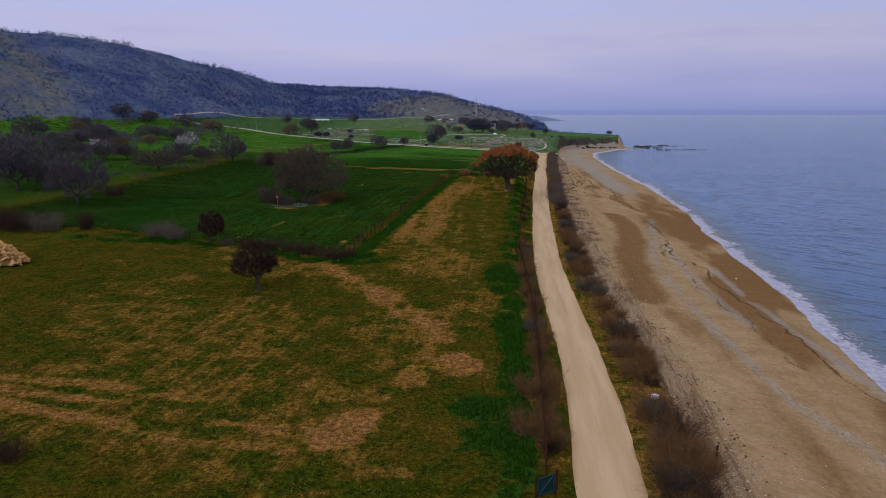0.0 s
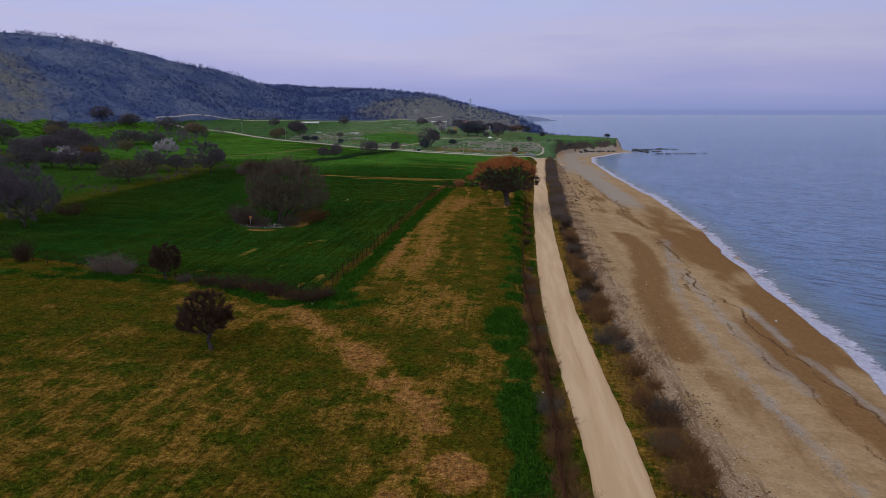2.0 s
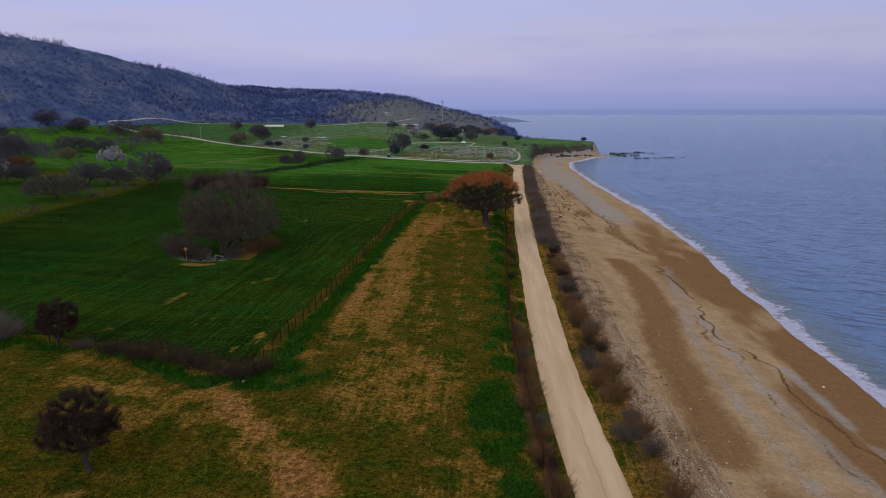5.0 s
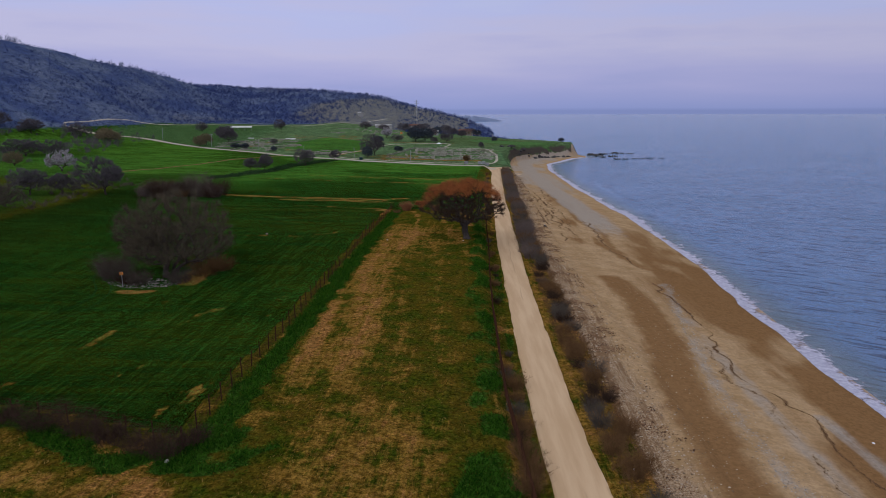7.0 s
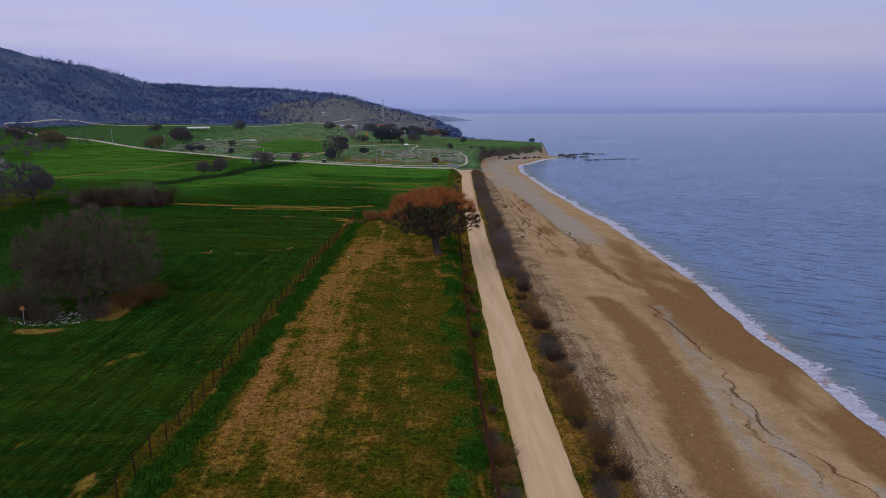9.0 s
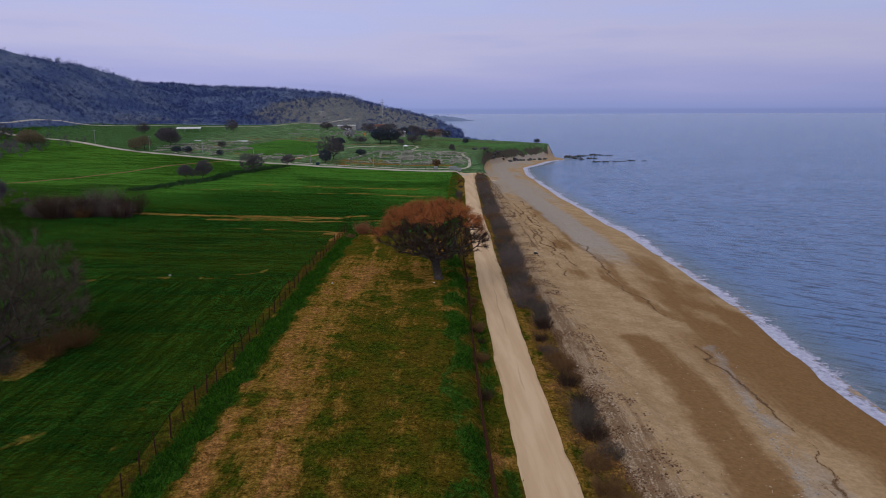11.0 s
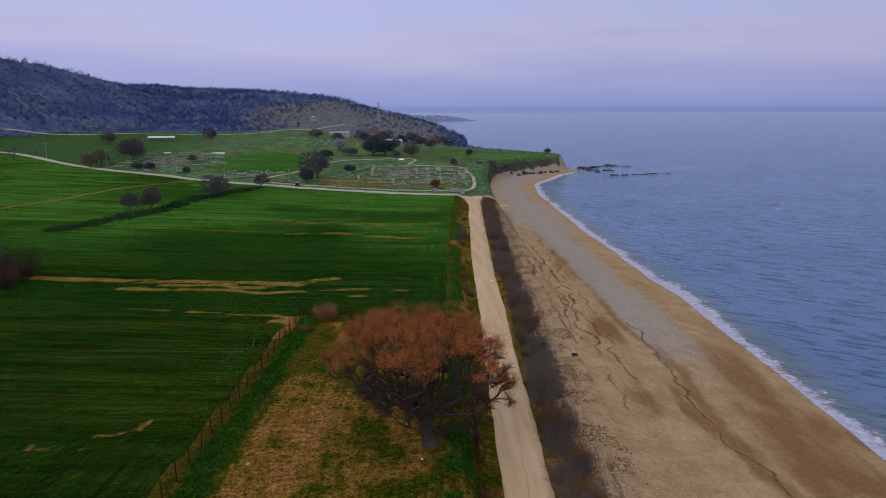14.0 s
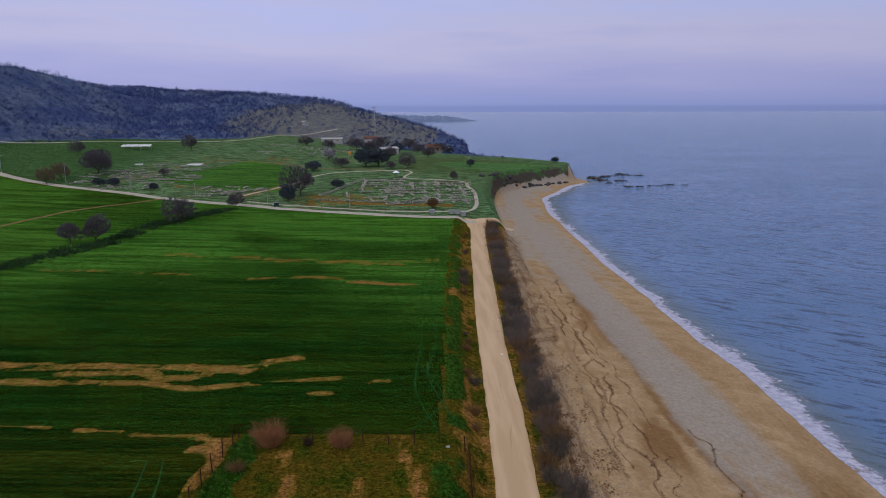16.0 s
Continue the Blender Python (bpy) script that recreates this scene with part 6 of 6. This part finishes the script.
def ruin(x, y, turn, length, rng2, tall=0.55, width=0.65):
    """A stretch of tumbled wall: rough courses of stone."""
    ob_at, size = [], []
    n = max(5, int(length / 0.34))
    for k in range(n):
        for c in range(2):
            for side in (-1, 1):
                if rng2.random() < (0.92 if c == 0 else 0.55):
                    ob_at.append(((k / n - 0.5) * length + rng2.normal() * 0.05, side * width * 0.26 + rng2.normal() * 0.04, 0.12 + c * tall * 0.45))
                    size.append(rng2.uniform(0.18, 0.32))
    v, f = stone_mesh("ruined_wall", np.array(ob_at), np.array(size), RUIN, rng2, 0.8)
    ob = piece("ruined_wall", v, [f], RUIN)
    ob.matrix_basis = pose(x, y, surf(x, y), 0, 0, turn)
    return tagged(ob, "low ruined wall of tumbled grey stone in grass", "ruined wall", "excavated walls")


rr = np.random.default_rng(77)
for gx0, gx1, gy0, gy1, count, skew in ((-6, 17, 330, 369, 104, 6), (-20, -4, 330, 372, 40, 8), (-106, -74, 348, 394, 50, -18), (-64, -46, 334, 352, 18, -10), (-66, -30, 430, 470, 22, 0), (-104, -80, 340, 350, 10, -14)):
    for k in range(count):
        x, y = rr.uniform(gx0, gx1), rr.uniform(gy0, gy1)
        across = rr.random() < 0.45
        x, y = (x, round(y / 4.5) * 4.5 + rr.normal() * 0.3) if not across else (round(x / 4.0) * 4.0 + rr.normal() * 0.3, y)
        ruin(x, y, skew + (90 if across else 0) + rr.normal() * 3, rr.uniform(3.0, 9.0), rr, rr.uniform(0.3, 0.6), 0.55)
for k in range(9):
    ruin(-26 + k * 4.0, 331.5 - 0.28 * k, -4, 3.8, rr, 0.7)
for k in range(7):
    ruin(-27 + k * 1.6, 340 + k * 5.0, 72, 4.5, rr, 0.9)


def house(x, y, turn, w, d, h, roof_h, wall_m, roof_m, label, porch=False):
    ob = thing("house", x, y, label, "house", turn=turn)
    bm = bmesh.new()
    t = 0.25
    for cx, cy, sx, sy in ((0, -d / 2, w, t), (0, d / 2, w, t), (-w / 2, 0, t, d - t), (w / 2, 0, t, d - t)):
        box(bm, cx, cy, h / 2 - 0.4, sx, sy, h + 0.8)
    part("wall", bm, wall_m, ob)
    bm = bmesh.new()
    e = 0.35
    for s in (-1, 1):
        v = [bm.verts.new(p) for p in ((-w / 2 - e, s * (d / 2 + e), h - 0.05), (w / 2 + e, s * (d / 2 + e), h - 0.05), (w / 2 + e, 0, h + roof_h), (-w / 2 - e, 0, h + roof_h))]
        bm.faces.new(v)
    bmesh.ops.solidify(bm, geom=bm.faces[:], thickness=0.14)
    part("roof", bm, roof_m, ob)
    for k in range(2):
        bm = bmesh.new()
        box(bm, (-0.28 + 0.56 * k) * w, -d / 2 - 0.02 - t / 2, h * 0.58, 0.9, 0.06, 0.9)
        win = part("window", bm, TIMBER, ob, "dark window in a wooden frame")
        bm = bmesh.new()
        box(bm, (-0.28 + 0.56 * k) * w, -d / 2 - 0.06 - t / 2, h * 0.58, 0.72, 0.04, 0.72)
        part("pane", bm, GLASS_DARK, win)
    bm = bmesh.new()
    box(bm, 0, -d / 2 - 0.02 - t / 2, 0.95, 0.9, 0.06, 1.9)
    part("door", bm, DOOR, ob)
    if porch:
        bm = bmesh.new()
        box(bm, 0, -d / 2 - 1.3, h - 0.35, w * 0.9, 2.2, 0.1)
        part("porch_roof", bm, roof_m, ob)
        for k in range(4):
            bm = bmesh.new()
            rod(bm, ((-0.42 + 0.28 * k) * w, -d / 2 - 2.2, -0.3), ((-0.42 + 0.28 * k) * w, -d / 2 - 2.2, h - 0.4), 0.08)
            part("porch_post", bm, TIMBER, ob)
    return ob


house(-24.5, 525, 10, 7, 6, 3.2, 1.5, WHITE, TILE, "small pale house with red tiled roof among trees")
house(-12.5, 462, 25, 9, 6, 2.4, 0.7, WHITE, PALE_ROOF, "low house with a pale sheet roof")
house(10.5, 492, -8, 8.5, 6, 3.0, 1.2, STONE, TILE, "stone house with a porch near the sea cliff", True)
house(-45, 512, 4, 11, 5, 2.2, 0.5, WHITE, PALE_ROOF, "long low whitish shed below the hill")
house(18, 500, 0, 4, 3.5, 2.2, 0.5, WHITE, PALE_ROOF, "small white hut near the sea cliff")
house(-66, 556, 130, 3.2, 3.0, 2.4, 0.5, WHITE, PALE_ROOF, "small white hut on the hillside")


def shelter(x, y, turn, w, d):
    """A flat protective roof over a trench: sheets on thin posts."""
    ob = thing("shelter", x, y, "low pale sheet roof sheltering an excavation trench", "shelter", turn=turn)
    n = 7
    for k in range(n):
        bm = bmesh.new()
        box(bm, (k - (n - 1) / 2) * w / n, 0, 1.7 + 0.05 * (k % 2), w / n - 0.12, d, 0.08, turn=Matrix.Rotation(radians(12), 4, "X"))
        part("roof_sheet", bm, PALE_ROOF, ob)
    for sx in (-1, -0.33, 0.33, 1):
        for sy in (-1, 1):
            bm = bmesh.new()
            rod(bm, (sx * w * 0.47, sy * d * 0.42, -0.4), (sx * w * 0.47, sy * d * 0.42, 1.65 + sy * 0.09 * d), 0.06)
            part("post", bm, STEEL, ob)


shelter(-119, 433, 8, 12.0, 3.4)


def slab(x, y, turn, w, d, label):
    ob = thing("slab", x, y, label, "slab", turn=turn)
    bm = bmesh.new()
    box(bm, 0, 0, 0.02, w, d, 0.5, 0.05)
    part("top", bm, PALE_ROOF, ob)


slab(-83, 396.5, 4, 5.0, 6.0, "pale flat concrete slab in the grass")
slab(-102, 391.5, 20, 2.8, 2.0, "small pale concrete slab among the ruins")


def canopy(x, y):
    ob = thing("canopy", x, y, "small white tent roof among the ruins", "canopy")
    bm = bmesh.new()
    bmesh.ops.create_cone(bm, cap_ends=True, segments=4, radius1=1.7, radius2=0.1, depth=0.7, matrix=Matrix.Translation((0, 0, 1.9)) @ Matrix.Rotation(radians(45), 4, "Z"))
    part("roof", bm, PLASTIC_W, ob)
    for sx in (-1, 1):
        for sy in (-1, 1):
            bm = bmesh.new()
            rod(bm, (sx * 1.05, sy * 1.05, -0.2), (sx * 1.05, sy * 1.05, 1.6), 0.04)
            part("post", bm, STEEL, ob)


canopy(-6.0, 378.5)


def pole(x, y, h, label, arms=0, name="utility_pole", r=0.11):
    ob = thing(name, x, y, label, "pole", "utility poles" if name == "utility_pole" else "")
    bm = bmesh.new()
    rod(bm, (0, 0, -0.4), (0, 0, h), r, 7, r * 0.7)
    part("shaft", bm, TIMBER if name == "sign_post" else STEEL, ob)
    for k in range(arms):
        bm = bmesh.new()
        box(bm, 0, 0, h - 0.5 - k * 0.9, 1.6, 0.12, 0.12)
        part("cross_arm", bm, STEEL, ob)
    return ob


pole(-107.7, 348.8, 6.0, "pale slender pole beside the lane", 1)
pole(-84.1, 339.5, 5.2, "pale slender pole beside the lane", 0)
pole(-63.1, 333, 4.0, "pale slender pole beside the lane", 0)
pole(-135, 362.3, 6.0, "pale slender pole beside the lane", 1)
pole(-40.7, 325.5, 4.6, "pale slender pole at the site fence", 0)
pole(-17.0, 319.5, 4.6, "pale slender pole at the site fence", 0)
pole(23.5, 425, 4.0, "thin pole on the headland meadow", 0)


def mast(x, y, h):
    ob = thing("radio_mast", x, y, "tall thin lattice mast on the ridge", "mast")
    for k in range(3):
        a = k * 2 * math.pi / 3
        bm = bmesh.new()
        rod(bm, (math.cos(a) * 0.6, math.sin(a) * 0.6, -0.5), (math.cos(a) * 0.12, math.sin(a) * 0.12, h), 0.09)
        part("leg", bm, STEEL, ob)
    bm = bmesh.new()
    for k in range(12):
        for j in range(3):
            a0, a1 = j * 2 * math.pi / 3, (j + 1) * 2 * math.pi / 3
            z0, z1 = k * h / 12, (k + 1) * h / 12
            r0, r1 = 0.6 - 0.48 * z0 / h, 0.6 - 0.48 * z1 / h
            rod(bm, (math.cos(a0) * r0, math.sin(a0) * r0, z0), (math.cos(a1) * r1, math.sin(a1) * r1, z1), 0.05, 4)
    part("bracing", bm, STEEL, ob)
    for z in (h - 1.0, h - 2.6):
        bm = bmesh.new()
        box(bm, 0, 0, z, 3.4, 0.2, 0.2)
        part("cross_arm", bm, STEEL, ob)


mast(-24.5, 560, 15.5)


# ---- small things ----
def bin_box(x, y, turn, m, label):
    ob = thing("waste_bin", x, y, label, "bin", "bins at the junction", turn=turn)
    bm = bmesh.new()
    box(bm, 0, 0, 0.62, 1.3, 0.9, 1.0, 0.06)
    part("body", bm, m, ob)
    bm = bmesh.new()
    box(bm, 0, 0, 1.18, 1.36, 0.96, 0.1, 0.03)
    lid = part("lid", bm, STEEL, ob)
    bm = bmesh.new()
    rod(bm, (-0.3, -0.5, 1.24), (0.3, -0.5, 1.24), 0.02)
    part("lid_handle", bm, STEEL, lid)
    for sx in (-0.5, 0.5):
        for sy in (-0.3, 0.3):
            bm = bmesh.new()
            bmesh.ops.create_cone(bm, cap_ends=True, segments=10, radius1=0.1, radius2=0.1, depth=0.06, matrix=Matrix.Translation((sx, sy, 0.1)) @ Matrix.Rotation(radians(90), 4, "X"))
            part("wheel", bm, RUBBER, ob)


for k in range(3):
    bin_box(10.8 + 1.5 * k, 313.2 - 0.15 * k, 4 * k, STEEL, "grey metal waste bin at the road junction")
bin_box(5.5, 313.9, 8, STEEL, "grey metal waste bin beside the lane")
bin_box(-37.5, 321.8, 12, TEAL, "dark waste bin beside the lane")


def warning_sign(x, y):
    ob = thing("sign_board", x, y, "faded orange sign board on a post by the stone heap", "sign")
    bm = bmesh.new()
    rod(bm, (0, 0, -0.2), (0, 0, 2.0), 0.035)
    part("post", bm, STEEL, ob)
    bm = bmesh.new()
    box(bm, 0, -0.06, 1.75, 0.42, 0.04, 0.34)
    board = part("board", bm, ORANGE, ob)
    for k in range(3):
        bm = bmesh.new()
        box(bm, 0, -0.085, 1.85 - 0.10 * k, 0.32 - 0.05 * k, 0.008, 0.04)
        part("text_bar", bm, RUBBER, board)


warning_sign(-42.3, 122.3)


def info_board(x, y):
    ob = thing("info_board", x, y, "yellow information board on two posts", "sign")
    bm = bmesh.new()
    box(bm, 0, 0, 1.6, 1.1, 0.06, 1.2)
    part("board", bm, ORANGE, ob)
    for s in (-0.45, 0.45):
        bm = bmesh.new()
        rod(bm, (s, 0.05, -0.2), (s, 0.05, 2.2), 0.05)
        part("post", bm, TIMBER, ob)


info_board(-28, 434)


def gate(x, y, turn):
    """A dark painted iron gate leaf lying open on the bank."""
    ob = thing("field_gate", x, y, "dark teal painted metal gate standing on the bank", "gate", turn=turn)
    bm = bmesh.new()
    for a, b in (((-0.55, 0, 0.1), (-0.55, 0, 1.1)), ((0.55, 0, 0.1), (0.55, 0, 1.1)), ((-0.55, 0, 0.1), (0.55, 0, 0.1)), ((-0.55, 0, 1.1), (0.55, 0, 1.1)), ((-0.55, 0, 0.1), (0.55, 0, 1.1))):
        rod(bm, a, b, 0.045)
    part("gate_frame", bm, TEAL, ob)
    bm = bmesh.new()
    box(bm, 0, 0.04, 0.6, 1.0, 0.02, 0.9)
    part("sheet", bm, TEAL, ob)
    for s in (-0.7, 0.7):
        bm = bmesh.new()
        rod(bm, (s, 0, -0.2), (s, 0, 1.3), 0.06)
        part("gate_post", bm, POST, ob)


gate(2.5, 33.6, 35)


def log_pile(x, y):
    ob = thing("log_pile", x, y, "heap of freshly split pale firewood in the meadow", "firewood")
    meshes = []
    for k in range(4):
        bm = bmesh.new()
        rod(bm, (-0.3, 0, 0), (0.3, 0, 0), 0.15, (3, 4, 5, 6)[k], 0.13)
        me = bpy.data.meshes.new("log")
        bm.to_mesh(me)
        bm.free()
        me.materials.append(TIMBER)
        meshes.append(me)
    r3 = random.Random(5)
    for k in range(290):
        a, q = r3.uniform(0, 6.283), math.sqrt(r3.random())
        o = new("log", meshes[k % 4])
        o.parent = ob
        h = 3.0 * (1 - q ** 1.6)
        o.matrix_basis = pose(math.cos(a) * q * 4.2, math.sin(a) * q * 2.4, 0.15 + h * r3.uniform(0.75, 1.0), r3.uniform(0, 360), r3.uniform(-35, 35), r3.uniform(0, 360)) @ Matrix.Scale(r3.uniform(0.9, 1.5), 4)
    bm = bmesh.new()
    bmesh.ops.create_icosphere(bm, subdivisions=3, radius=1.0, matrix=Matrix.Diagonal((3.7, 2.0, 2.3, 1)))
    bmesh.ops.delete(bm, geom=[v for v in bm.verts if v.co.z < -0.3], context="VERTS")
    for v in bm.verts:
        v.co += Vector((r3.uniform(-0.12, 0.12), r3.uniform(-0.12, 0.12), r3.uniform(-0.12, 0.12)))
    part("core", bm, EARTH, ob)


log_pile(-60.6, 73.4)


def litter(name, x, y, size, m, label, category="litter"):
    bm = bmesh.new()
    bmesh.ops.create_icosphere(bm, subdivisions=2, radius=size)
    r3 = random.Random(int(x * 10))
    for v in bm.verts:
        v.co *= r3.uniform(0.5, 1.2)
        v.co.z *= 0.5
    ob = part(name, bm, m, None)
    ob.location = (x, y, surf(x, y) + size * 0.3)
    return tagged(ob, label, category)


bm = bmesh.new()
box(bm, 0, 0, 0.16, 0.5, 0.38, 0.32, 0.03)
crate = part("foam_box", bm, PLASTIC_W, None)
crate.matrix_basis = pose(11.0, 46.9, surf(11.0, 46.9), 4, 6, 25)
tagged(crate, "white foam box thrown away on the verge", "box")
for x, y, s, lab in ((31.2, 91.8, 0.22, "white plastic bag on the sand"), (-33.5, 156.6, 0.4, "pale stone lying in the wheat"), (-21.0, 82.6, 0.35, "pale round stone at the fence corner"), (3.0, 40.0, 0.18, "white plastic scrap on the bank"),
                     (2.6, 64, 0.15, "white plastic scrap on the bank"), (10.0, 84.2, 0.25, "white plastic scrap in the verge"), (4.0, 187, 0.3, "pale stone beside the fence"), (-12.5, 153.5, 0.3, "pale stone in the grass"), (-36, 131.6, 0.3, "pale stone in the wheat"),
                     (12.0, 214, 0.3, "white plastic scrap beside the shrubs"), (0.2, 154.2, 0.16, "white scrap under the oak")):
    litter("litter", x, y, s * 0.6, PLASTIC_W if "plastic" in lab or "scrap" in lab else STONE, lab, "litter" if "plastic" in lab or "scrap" in lab else "stone")
# a black sack on the beach, and a stump of a post above it
sack = thing("sack", 17.9, 180.6, "crumpled black plastic sack lying on the beach", "sack")
bm = bmesh.new()
bmesh.ops.create_icosphere(bm, subdivisions=3, radius=0.42)
r3 = random.Random(8)
for v in bm.verts:
    crease = 0.86 + 0.14 * math.sin(7 * v.co.x + 3) * math.cos(6 * v.co.y) + r3.uniform(-0.04, 0.04)
    v.co = Vector((v.co.x * crease * 1.1, v.co.y * crease * 0.9, max(v.co.z * crease * 0.7, -0.12)))
part("body", bm, RUBBER, sack)
bm = bmesh.new()
bmesh.ops.create_icosphere(bm, subdivisions=2, radius=0.09, matrix=Matrix.Translation((-0.05, 0.26, 0.24)))
for v in bm.verts:
    v.co += Vector((r3.uniform(-0.03, 0.03), r3.uniform(-0.03, 0.03), r3.uniform(-0.03, 0.03)))
part("tied_neck", bm, PLASTIC_W, sack, "pale knotted neck of the sack")
stump = thing("stump", 13.2, 39.6, "short dark wooden stump standing in the beach stones", "post")
bm = bmesh.new()
rod(bm, (0, 0, -0.2), (0.05, 0.02, 0.75), 0.09, 7, 0.07)
part("shaft", bm, POST, stump)

# ---- the far coast ----
v = []
fx = np.concatenate([np.linspace(-900, -250, 60), np.linspace(-245, 158, 260)])
for x in fx:
    end = float(smooth(158, 60, x))
    h = 10 * float(smooth(60, -260, x)) + 7 * end + 7 * float(fbm(x, 3, 22, 90)) * float(smooth(158, 120, x)) + 5 * float(fbm(x, 8, 7, 91, 2)) * end
    for d, q in ((0, 0), (6, 0.5), (30, 1.0), (200, 0.8), (500, 0.3)):
        v.append((x, 1750 + d + 40 * math.sin(x * 0.012), SEA - 2 + (h + 2) * q))
k = np.arange(len(v)).reshape(-1, 5)
coast = piece("far_coast", np.array(v), [np.stack([k[:-1, :-1], k[1:, :-1], k[1:, 1:], k[:-1, 1:]], axis=-1).reshape(-1, 4)], HAZY)
tagged(coast, "low wooded coast across the bay", "coast", kind="structure")
